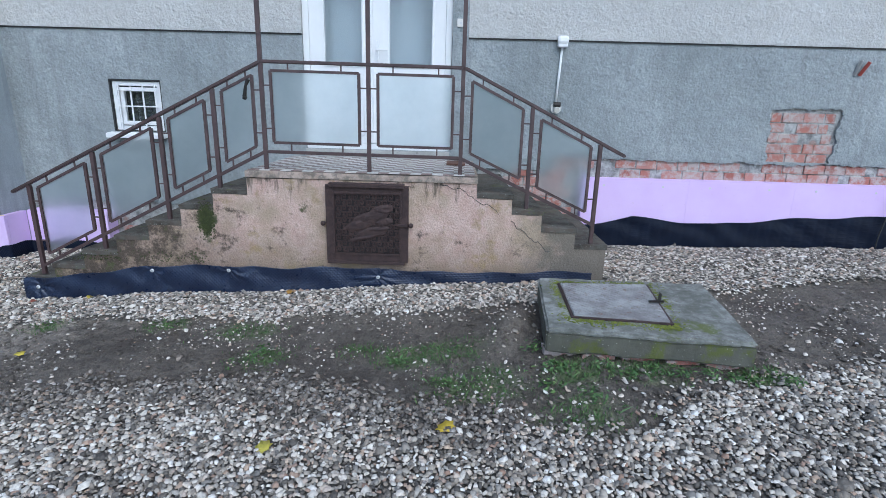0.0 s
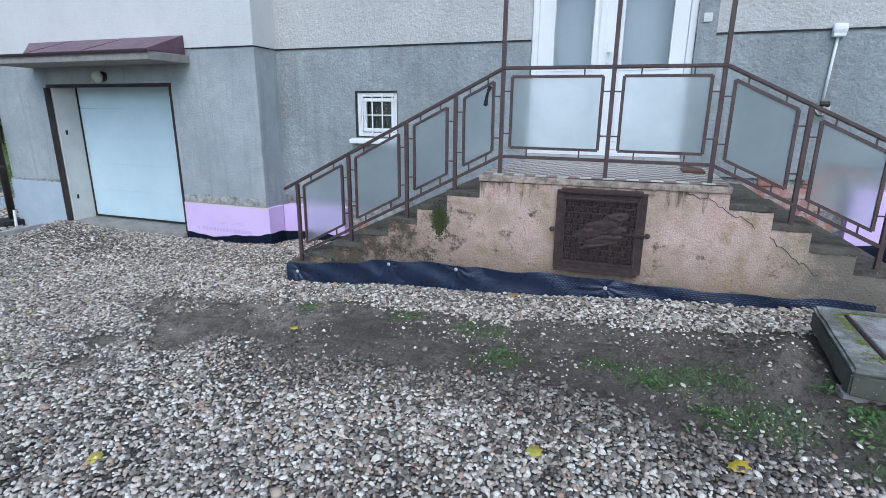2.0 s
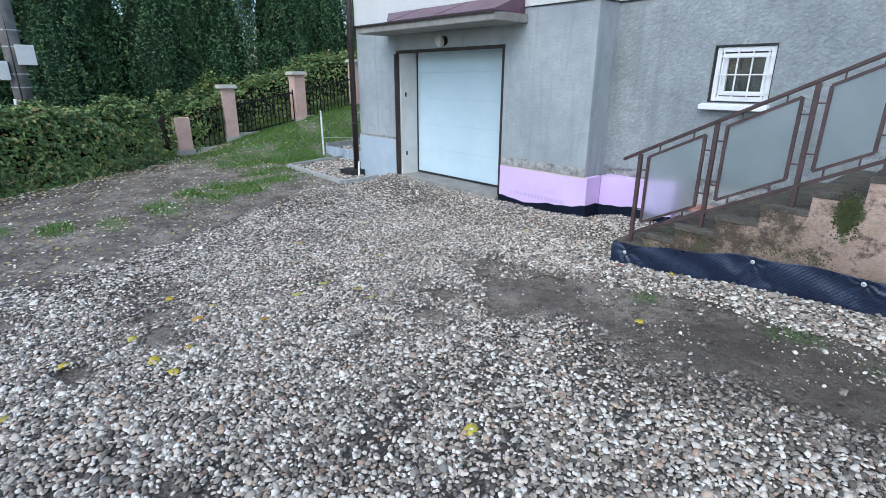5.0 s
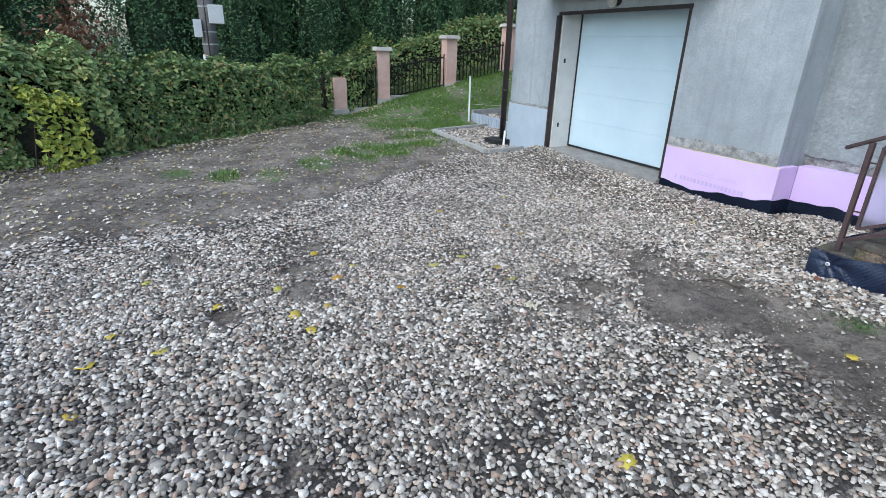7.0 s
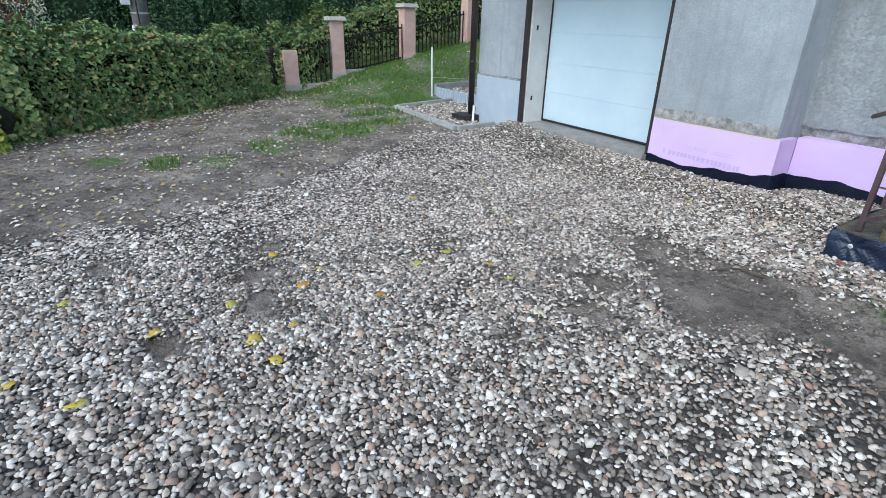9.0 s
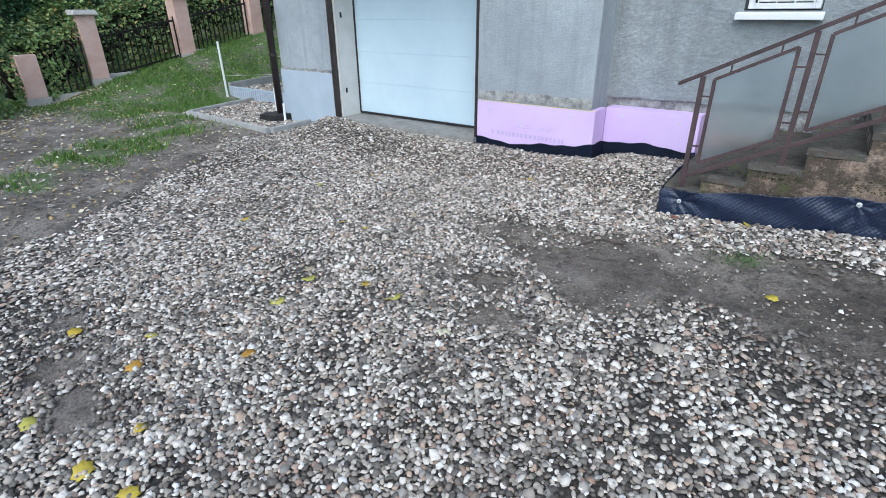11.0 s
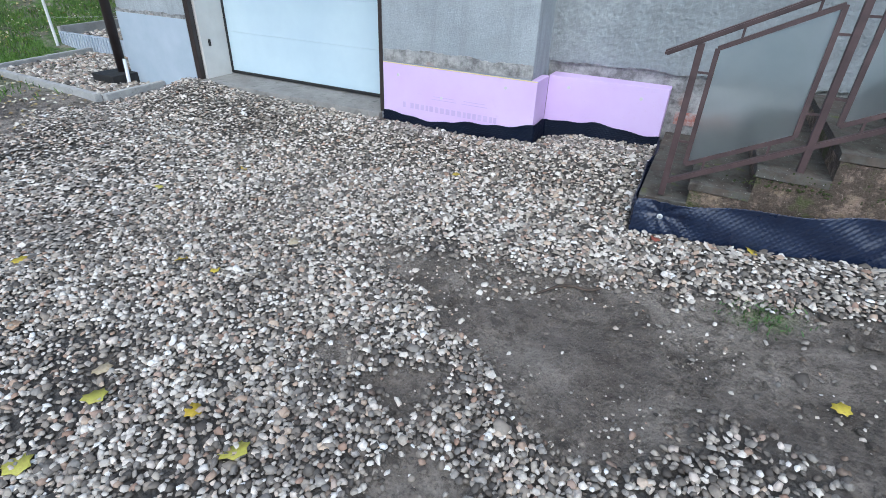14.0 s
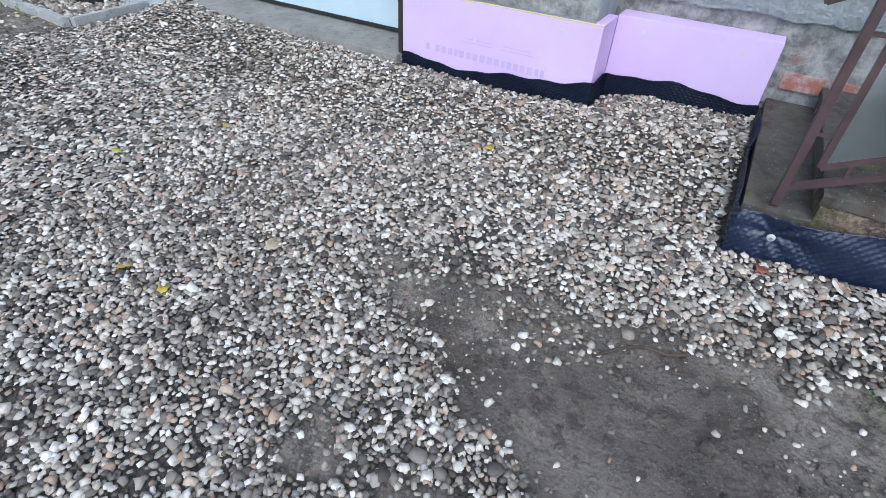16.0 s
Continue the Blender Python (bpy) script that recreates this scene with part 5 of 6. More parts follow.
for k, (sx, sy, sz) in enumerate(((-10.9, 9.0, 0.3),), 1):
    cb = curve_rod("marking_string", [(-13.13, 6.45, 0.35), ((-13.13 + sx) / 2, (6.45 + sy) / 2, 0.33 + 0.2 * (k == 0)), (sx, sy, sz - 0.3 + 0.2)], 0.0018, WHITE_PVC)
    tagged(cb, "white marking string tied to the stake", "string")

# ---- garden fence ----
PILLARS = [(-15.5, 3.86, -0.17, 1.1), (-15.7, 5.13, 0.05, 1.54), (-15.85, 7.25, 0.4, 1.54), (-15.9, 9.3, 0.78, 1.54), (-15.9, 11.3, 1.1, 1.72), (-15.9, 13.3, 1.3, 1.72)]


def pillar(x, y, z, h):
    ob = thing("fence_pillar", (x, y, z), "salmon painted fence pillar with a concrete cap" if h > 1.2 else "low salmon fence pillar half grown over with leaves", "pillar", "fence pillars")
    put(ob, "base", box(x - 0.2, x + 0.2, y - 0.2, y + 0.2, z - 0.4, z + 0.22, 0.01), CAPSTONE)
    put(ob, "shaft", box(x - 0.17, x + 0.17, y - 0.17, y + 0.17, z + 0.222, z + h - 0.1, 0.012), PEAR)
    cap = box(x - 0.24, x + 0.24, y - 0.24, y + 0.24, z + h - 0.1, z + h, 0.015)
    for v in cap.verts:
        if v.co.z > z + h - 0.03:
            v.co.x = x + (v.co.x - x) * 0.88
            v.co.y = y + (v.co.y - y) * 0.88
    if h > 1.2:
        put(ob, "cap", cap, CAPSTONE, "grey concrete cap")
    else:
        cap.free()


for p in PILLARS:
    pillar(*p)
for (xa, ya, za, ha), (xb, yb, zb, hb) in zip(PILLARS, PILLARS[1:]):
    fe = thing("fence_panel", ((xa + xb) / 2, (ya + yb) / 2, za), "black iron fence panel with upright bars", "fence", "fence panels")
    put(fe, "plinth", box(xa - 0.08, xa + 0.08, ya + 0.2, yb - 0.2, min(za, zb) - 0.3, (za + zb) / 2 + 0.12, 0.01), CAPSTONE, "low concrete plinth")
    y0, y1 = ya + 0.18, yb - 0.18
    zt = lambda y: za + (zb - za) * (y - ya) / (yb - ya)
    for o in (0.22, 0.98):
        put(fe, "rail", bar((xa, y0, zt(y0) + o), (xb, y1, zt(y1) + o), 0.04), DARK_IRON)
    n = int((y1 - y0) / 0.115)
    for k in range(n):
        y = y0 + (k + 0.5) * (y1 - y0) / n
        put(fe, "bar", box(xa - 0.012, xa + 0.012, y - 0.012, y + 0.012, zt(y) + 0.14, zt(y) + 1.08), DARK_IRON)

# ---- utility pole behind the hedge ----
PX, PY = -15.0, 0.89
up = thing("utility_pole", (PX, PY, -0.2), "grey wooden utility pole with cable boxes", "pole")
put(up, "pole", rod((PX, PY, -0.5), (PX + 0.05, PY - 0.02, 8.0), 0.17, 0.12, 18), POLE_WOOD, "", True)
put(up, "meter_box", box(PX + 0.1, PX + 0.24, PY + 0.02, PY + 0.32, 1.98, 2.35, 0.01), GREY_BOX, "white plastic box")
put(up, "small_box", box(PX + 0.1, PX + 0.2, PY - 0.3, PY - 0.14, 1.7, 2.05, 0.01), GREY_BOX, "grey plastic box")
for z in (1.55, 1.8, 2.3, 2.6):
    put(up, "strap", rod((PX, PY, z), (PX, PY, z + 0.025), 0.172, n=18), ZINC)
put(up, "cable", rod((PX + 0.16, PY - 0.05, 1.0), (PX + 0.15, PY - 0.03, 3.0), 0.016, n=8), BLACK_RUBBER)
put(up, "conduit", rod((PX + 0.2, PY - 0.18, 0.4), (PX + 0.17, PY - 0.16, 1.35), 0.03, n=8), WHITE_PVC)


# ---- foliage ----
def leaf_cloud(centres, normals, size, spread, r, slim=0.62):
    """Small folded leaves: two triangles each, facing roughly along the normals."""
    n = len(centres)
    up_ = r.normal(0, 1, (n, 3))
    nrm = normals + spread * r.normal(0, 1, (n, 3))
    nrm /= np.linalg.norm(nrm, axis=1, keepdims=True) + 1e-9
    t = np.cross(nrm, up_)
    t /= np.linalg.norm(t, axis=1, keepdims=True) + 1e-9
    b = np.cross(nrm, t)
    s = (size * r.uniform(0.6, 1.35, n))[:, None]
    tip, tail = centres + t * s * 0.5, centres - t * s * 0.5
    fold = nrm * s * 0.12
    l_, r_ = centres + b * s * 0.5 * slim + fold, centres - b * s * 0.5 * slim + fold
    v = np.stack([tip, l_, tail, r_], 1).reshape(-1, 3)
    k = np.arange(n)[:, None] * 4
    f = np.concatenate([k + [0, 1, 2], k + [0, 2, 3]])
    return v, f


def hedge_points(a, b, h0, h1, depth, n, r, seed):
    s = r.random(n)
    ax, bx = np.array(a), np.array(b)
    axis_v = (bx - ax) / np.linalg.norm(bx - ax)
    side = np.array([-axis_v[1], axis_v[0]])
    side = side if side[0] > 0 else -side
    ht = h0 + (h1 - h0) * s
    ang = r.uniform(-0.12, 1.12, n) * math.pi / 2 * 1.15
    lump = 0.8 + 0.35 * value_noise(s * np.linalg.norm(bx - ax), ang, 0.5, seed) + 0.2 * value_noise(s * np.linalg.norm(bx - ax), ang * 2, 0.2, seed + 1)
    ca, sa = np.clip(np.cos(ang), -0.6, 1), np.sin(ang)
    sq = (np.abs(ca) ** 3 + np.abs(sa) ** 3) ** (-1 / 3)
    rad = lump * r.uniform(0.88, 1.03, n)
    out = depth * ca * sq * rad
    zz = ht * np.clip(sa * sq * rad, -0.02, 2)
    base = ax + s[:, None] * (bx - ax)
    xy = base + side * out[:, None]
    g = ground_height(base[:, 0], base[:, 1])
    nr = np.stack([side[0] * ca, side[1] * ca, sa + 0.25], -1)
    return np.stack([xy[:, 0], xy[:, 1], g + zz], -1), nr


fr = np.random.default_rng(21)


def hedge(label, a, b, h0, h1, depth, n, size, material, seed, stems=30):
    ob = thing("hedge", ((a[0] + b[0]) / 2, (a[1] + b[1]) / 2, gz((a[0] + b[0]) / 2, (a[1] + b[1]) / 2)), label, "hedge")
    c, nr = hedge_points(a, b, h0, h1, depth, n, fr, seed)
    v, f = leaf_cloud(c, nr, size, 0.55, fr)
    lv = mesh_from("leaves", v - np.array(ob.location), f, material, ob)
    core_bm = bmesh.new()
    r = random.Random(seed)
    for k in range(stems):
        s = r.random()
        x, y = a[0] + (b[0] - a[0]) * s, a[1] + (b[1] - a[1]) * s
        g, hh = gz(x, y), (h0 + (h1 - h0) * s) * r.uniform(0.6, 0.95)
        rod((x + r.uniform(-0.1, 0.3), y + r.uniform(-0.2, 0.2), g - 0.05), (x + r.uniform(-0.25, 0.35), y + r.uniform(-0.3, 0.3), g + hh), 0.014, 0.006, 5, core_bm)
    put(ob, "stems", core_bm, BARK, "thin bare stems")
    m = max(3, int(math.dist(a, b) / 0.35))
    # added solid lumps, coloured dark as the shade behind the leaves
    inner_bm = bmesh.new()
    for k in range(m):
        s = (k + 0.5) / m
        hh = h0 + (h1 - h0) * s
        x, y = a[0] + (b[0] - a[0]) * s, a[1] + (b[1] - a[1]) * s
        bmesh.ops.create_icosphere(inner_bm, subdivisions=2, radius=1.0, matrix=Matrix.Translation((x - 0.1, y, gz(x, y) + hh * 0.48)) @ Matrix.Diagonal((depth * 0.42, 0.36, hh * 0.38, 1)))
    for v in inner_bm.verts:
        v.co += noise.noise_vector(v.co * 3) * 0.1
    put(ob, "shaded_core", inner_bm, HEDGE_CORE, "solid dark lumps for the shade inside the hedge", True)
    return ob


# core colours: the shade deep in the foliage, painted near black
THUJA_CORE = plain("thuja_core_shade", (0.014, 0.034, 0.014), (0.04, 0.085, 0.034), 0.95, 0, 5, 14, 1.0, 0.12)
HEDGE_CORE = plain("hedge_core_shade", (0.012, 0.016, 0.008), (0.03, 0.032, 0.016), 0.95, 0, 6, 20, 1.0, 0.05)
hedge("clipped green hedge with climbing vine leaves", (-12.0, -1.7), (-14.95, 2.8), 1.22, 1.25, 0.62, 20000, 0.085, DARK_IVY, 3, 60)
hedge("tall leafy hedge end with yellowing leaves", (-12.3, -1.3), (-9.7, -5.3), 1.35, 2.4, 0.8, 17000, 0.1, IVY, 5, 30)
hedge("yellowing vine shoots in front of the hedge", (-10.85, -1.9), (-11.25, -1.3), 0.95, 0.75, 0.3, 800, 0.1, YELLOW_IVY, 7, 8)
hedge("green shrub grown over the fence", (-15.75, 3.45), (-16.0, 5.0), 1.25, 1.5, 0.36, 3600, 0.09, DARK_IVY, 9, 10)

hedge("dark leafy shrubs growing behind the iron fence", (-17.0, 5.4), (-17.2, 12.5), 1.25, 1.5, 0.5, 9000, 0.1, DARK_IVY, 11, 20)


def thuja(x, y, h, w, n, seed):
    g = -0.3
    ob = thing("thuja", (x, y, g), "tall dense dark green thuja tree", "tree", "row of thujas")
    r = np.random.default_rng(seed)
    put(ob, "trunk", rod((x, y, g - 0.2), (x, y, g + h * 0.85), 0.16, 0.03, 9), BARK)
    u = r.random(n) ** 0.8
    a = r.uniform(0, math.tau, n)
    prof = np.interp(u, [0, 0.08, 0.3, 0.6, 0.85, 1.0], [0.75, 0.98, 1.0, 0.8, 0.42, 0.04]) * w
    lump = 0.55 + 0.45 * value_noise(a * 2.2, u * h * 0.6, 0.75, seed) + 0.6 * value_noise(a * 4, u * h * 0.6, 0.33, seed + 1)
    rad = prof * lump * r.uniform(0.78, 1.04, n)
    c = np.stack([x + rad * np.cos(a), y + rad * np.sin(a), g + 0.1 + u * h], -1)
    nr = np.stack([np.cos(a), np.sin(a), 0.4 + 0 * a], -1)
    v, f = leaf_cloud(c, nr, 0.1, 0.75, r, 0.45)
    mesh_from("crown", v - np.array(ob.location), f, THUJA, ob)
    # added solid core whose dark green paints the shade between the sprays
    k = bmesh.new()
    bmesh.ops.create_uvsphere(k, u_segments=20, v_segments=24, radius=1.0)
    for vv in k.verts:
        uu = (vv.co.z + 1) / 2
        q = float(np.interp(uu, [0, 0.08, 0.3, 0.6, 0.85, 1.0], [0.75, 0.98, 1.0, 0.8, 0.42, 0.04])) * w * 0.68
        ang = math.atan2(vv.co.y, vv.co.x)
        q *= 0.85 + 0.3 * noise.noise(Vector((math.cos(ang) * 1.6, math.sin(ang) * 1.6, uu * h * 0.8 + seed)))
        vv.co = Vector((x + q * math.cos(ang), y + q * math.sin(ang), g + 0.1 + uu * h * 0.97))
    put(ob, "shaded_core", k, THUJA_CORE, "", True)


tr = random.Random(5)
TREES = [(-19.0, -9.0), (-19.3, -7.0), (-19.6, -5.0), (-20.0, -3.0), (-20.3, -0.05), (-20.2, 2.0), (-20.4, 4.75), (-20.2, 6.8), (-20.4, 8.9),
         (-20.6, 11.0), (-20.6, 13.1), (-20.5, 15.2), (-20.6, 17.3)]
for k, (x, y) in enumerate(TREES):
    thuja(x + tr.uniform(-0.3, 0.3), y, tr.uniform(7.5, 9.5), tr.uniform(1.3, 1.45), 23000, 40 + k)
thuja(-22.6, 3.45, 6.0, 2.1, 12000, 65)
for k, (x, y) in enumerate([(-24, -9.5), (-24.5, -4.9), (-25, 1.0), (-25, 7.2), (-25, 12), (-24.5, 17)]):
    thuja(x, y, tr.uniform(9, 11), 2.4, 8000, 70 + k)
dead = thing("dead_shrub", (-17.2, -1.9, -0.1), "small brown withered shrub behind the hedge", "shrub")
dr = np.random.default_rng(8)
pc = dr.normal(0, 1, (700, 3)) * np.array([0.3, 0.35, 0.5]) + np.array([0, 0, 1.7])
v, f = leaf_cloud(pc, dr.normal(0, 1, (700, 3)), 0.14, 0.5, dr)
mesh_from("dry_leaves", v, f, leaf("withered_leaves", [(0.0, (0.1, 0.05, 0.025)), (1.0, (0.2, 0.1, 0.05))]), dead)
put(dead, "stem", rod((-17.2, -1.9, -0.3), (-17.2, -1.9, 2.0), 0.03, 0.01, 6), BARK)

# grass: blades on the lawn and small weeds by the pit cover
def blades(name, label, pts, height, width, material, r, lean=0.5):
    n = len(pts)
    a = r.uniform(0, math.tau, n)
    g = np.stack([pts[:, 0], pts[:, 1], ground_height(pts[:, 0], pts[:, 1]) - 0.005], -1)
    w = width * r.uniform(0.6, 1.3, n)
    h = height * r.uniform(0.5, 1.4, n)
    dx = np.stack([np.cos(a), np.sin(a), 0 * a], -1) * w[:, None]
    ln = np.stack([-np.sin(a), np.cos(a), 0 * a], -1) * (lean * h * r.normal(0, 1, n))[:, None]
    top = g + ln + np.stack([0 * a, 0 * a, h], -1)
    mid = g + ln * 0.35 + np.stack([0 * a, 0 * a, h * 0.6], -1)
    v = np.stack([g - dx / 2, g + dx / 2, mid + dx * 0.4, top], 1).reshape(-1, 3)
    k = np.arange(n)[:, None] * 4
    ob = mesh_from(name, v, np.concatenate([k + [0, 1, 2], k + [0, 2, 3]]), material)
    return tagged(ob, label, "grass", kind="stuff")


gp = np.stack([fr.uniform(-16.5, -9.0, 130000), fr.uniform(0.0, 12, 130000)], -1)
lw = smooth01((-9.6 - gp[:, 0]) / 2.2) * smooth01((-0.35 * (gp[:, 0] + 10) + gp[:, 1] - 4.4) / 1.6)
for wx, wy, wr in STRIP:
    lw = np.maximum(lw, 0.95 * smooth01(1.6 - np.hypot(gp[:, 0] - wx, (gp[:, 1] - wy) * 1.5) / wr))
keep = (fr.random(len(gp)) < lw * smooth01((value_noise(gp[:, 0], gp[:, 1], 0.6, 12) - 0.25) / 0.3)) & ~((gp[:, 0] > -12.2) & (gp[:, 1] > 4.85)) & ~((gp[:, 0] > -13.7) & (gp[:, 1] > 6.5))
blades("lawn_grass", "short green lawn grass beyond the gravel", gp[keep], 0.06, 0.012, GRASS, fr)
wp = []
for cx, cy, r_ in GREENS[len(STRIP):]:
    n = int(5200 * r_ * r_) + 160
    wp.append(np.stack([fr.normal(cx, r_ * 0.6, n), fr.normal(cy, r_ * 0.42, n)], -1))
wp = np.concatenate(wp)
blades("weed_grass", "sparse tufts of young grass on bare earth", wp, 0.024, 0.008, WEED, fr, 0.9)
weeds = []
for cx, cy in ((-1.2, 3.3), (0.85, 2.9), (1.12, 2.83), (1.25, 2.8), (1.4, 2.84), (1.55, 2.82), (1.7, 2.8), (1.95, 2.76), (0.78, 2.88), (0.7, 3.1), (1.85, 2.78), (2.15, 2.72), (-0.2, 3.12), (0.12, 2.8), (0.95, 2.55), (0.75, 2.7)):
    wd = thing("weed", (cx, cy, gz(cx, cy)), "low green weed rosette growing from bare earth", "weed", "weeds by the pit cover")
    n = 46
    a = fr.uniform(0, math.tau, n)
    rr = fr.uniform(0.01, 0.085, n)
    c = np.stack([rr * np.cos(a), rr * np.sin(a), 0.012 + 0.035 * fr.random(n)], -1)
    v, f = leaf_cloud(c, np.stack([0.3 * np.cos(a), 0.3 * np.sin(a), 1 + 0 * a], -1), 0.03, 0.4, fr, 0.5)
    mesh_from("leaves", v, f, WEED, wd)

# leaf litter under the hedge and over the lawn
lp = np.stack([fr.uniform(-15.5, -7.0, 62000), fr.uniform(-4, 9, 62000)], -1)
ld = smooth01((gravel_edge(lp[:, 1]) + 0.3 - lp[:, 0]) / 0.6) * (0.16 + 0.8 * np.exp(-((lp[:, 1] + 2 - (lp[:, 0] + 11.2) * -1.45) ** 2) / 1.2))
kp = (fr.random(len(lp)) < ld) & ~((lp[:, 0] > -13.5) & (lp[:, 1] > 4.9))
lp = lp[kp]
v, f = leaf_cloud(np.stack([lp[:, 0], lp[:, 1], ground_height(lp[:, 0], lp[:, 1]) + 0.012], -1), np.tile([0.0, 0.0, 1.0], (len(lp), 1)), 0.047, 0.28, fr, 0.8)
tagged(mesh_from("leaf_litter", v, f, LITTER), "pale dry fallen leaves strewn over the ground", "leaves", kind="stuff")

# added dark rod: the shadow line below the broken crust's lip
lip_shadow = curve_rod("twig", [(-4.34, 3.7, gz(-4.34, 3.7) + 0.012), (-4.2, 3.79, gz(-4.2, 3.79) + 0.022), (-4.08, 3.83, gz(-4.08, 3.83) + 0.02), (-3.95, 3.93, gz(-3.95, 3.93) + 0.014)], 0.007, BARK)
tagged(lip_shadow, "thin dark rod drawn as the shadow under the crust lip", "twig")

# single fallen leaves on the gravel
lm = bmesh.new()
lobe = []
for k in range(14):
    a = k / 14 * math.tau
    q = 1.0 + (0.18 if k % 2 else -0.12)
    lobe.append(lm.verts.new((0.03 * q * math.cos(a) * 1.25, 0.03 * q * math.sin(a), 0.005 * math.sin(2 * a) + 0.004)))
mid = lm.verts.new((0.0, 0.0, -0.002))
for k in range(14):
    lm.faces.new((mid, lobe[k], lobe[(k + 1) % 14]))
ext = bmesh.ops.extrude_face_region(lm, geom=list(lm.faces))
for v in ext["geom"]:
    if isinstance(v, bmesh.types.BMVert):
        v.co.z -= 0.0015
leaf0 = link_mesh("fallen_leaf", lm, DEAD_LEAF, smooth=True)
tagged(leaf0, "yellow fallen leaf lying on the gravel", "leaf", "fallen leaves on the gravel")
LEAVES = [(-5.39, 4.94), (-5.85, 3.58), (-6.3, 3.12), (-6.01, 3.11), (-3.85, 4.5), (-7.3, 3.74), (-7.13, 4.42), (-7.07, 2.66), (-6.47, 2.32), (-5.84, 2.33), (-5.69, 2.21), (-5.24, 2.32),
          (-5.62, 1.89), (-4.44, 2.08), (-3.07, 4.65), (-3.34, 4.56), (-4.94, 2.24), (-5.94, 1.24), (-5.7, 1.03), (-5.24, 1.42), (-5.65, 0.55), (-5.16, 0.82), (-4.82, 0.62), (-5.1, 0.57),
          (-6.36, 1.0), (-6.28, -0.38), (-5.5, 0.1), (-4.96, -0.26), (-3.0, 1.54), (-5.31, -0.54), (-4.99, -0.64), (-4.44, -0.63), (-0.78, 2.18), (0.13, 2.29), (-1.37, 4.53), (-3.06, 3.39)]
for k, (x, y) in enumerate(LEAVES):
    m = pose(x, y, gz(x, y) + 0.02, fr.uniform(-14, 14), fr.uniform(-14, 14), fr.uniform(0, 360)) @ Matrix.Diagonal((*(3 * [fr.uniform(0.8, 1.4)]), 1))
    if k == 0:
        leaf0.matrix_world = m
    else:
        o = leaf0.copy()
        scene.collection.objects.link(o)
        o.matrix_world = m
# ---- gravel ----
def pebble_field(name, label, pts, size, rings, r, lift=0.0, flat=None, material=None):
    """Rounded stones half sunk in the ground, one joined mesh."""
    n = len(pts)
    a = r.uniform(0, math.tau, n)
    sx = size * 0.5 * r.uniform(0.85, 1.3, n)
    sy = sx * r.uniform(0.6, 1.0, n)
    sz = sx * r.uniform(0.42, 0.74, n)
    unit, faces, start, prev = [(0, 0, 1)], [], 1, [0]
    for cnt, el in rings:
        ph = 0.5 * len(unit)
        cur = list(range(start, start + cnt))
        for k in range(cnt):
            t = (k + ph) / cnt * math.tau
            unit.append((math.cos(t) * math.cos(el), math.sin(t) * math.cos(el), math.sin(el)))
        if len(prev) == 1:
            faces += [(0, cur[k], cur[(k + 1) % cnt]) for k in range(cnt)]
        else:
            i = j = 0
            p, q = len(prev), cnt
            ang = lambda idx_: math.atan2(unit[idx_][1], unit[idx_][0]) % math.tau
            po = sorted(prev, key=ang)
            co = sorted(cur, key=ang)
            while i < p or j < q:
                ai = (i + 1) / p if i < p else 9
                aj = (j + 1) / q if j < q else 9
                if aj <= ai:
                    faces.append((po[i % p], co[j % q], co[(j + 1) % q]))
                    j += 1
                else:
                    faces.append((po[i % p], co[j % q], po[(i + 1) % p]))
                    i += 1
        start += cnt
        prev = cur
    U = np.array(unit)
    # lumpy, squarish stones
    lump = 1 + 0.17 * r.normal(0, 1, (n, len(U)))
    sq = (np.abs(U) ** 2.6).sum(1) ** (-1 / 2.6)
    P = U[None] * (lump * sq[None])[..., None] * np.stack([sx, sy, sz], -1)[:, None]
    tx, ty = r.normal(0, 0.22, n), r.normal(0, 0.22, n)
    P[..., 2] += P[..., 0] * tx[:, None] + P[..., 1] * ty[:, None]
    ca, sa = np.cos(a)[:, None], np.sin(a)[:, None]
    x = P[..., 0] * ca - P[..., 1] * sa
    y = P[..., 0] * sa + P[..., 1] * ca
    g = ground_height(pts[:, 0], pts[:, 1]) if flat is None else np.full(n, flat)
    zc = g + sz * 0.4 + lift * r.random(n)
    V = np.stack([x + pts[:, :1], y + pts[:, 1:2], P[..., 2] + zc[:, None]], -1).reshape(-1, 3)
    F = (np.array(faces)[None] + (np.arange(n) * len(U))[:, None, None]).reshape(-1, 3)
    ob = mesh_from(name, V, F, material or STONE, smooth=True)
    return tagged(ob, label, "gravel", kind="stuff")


def scatter(x0, x1, y0, y1, pitch, r):
    x, y = np.meshgrid(np.arange(x0, x1, pitch), np.arange(y0, y1, pitch), indexing="ij")
    p = np.stack([x.ravel(), y.ravel()], -1)
    return p + r.uniform(-0.4, 0.4, p.shape) * pitch


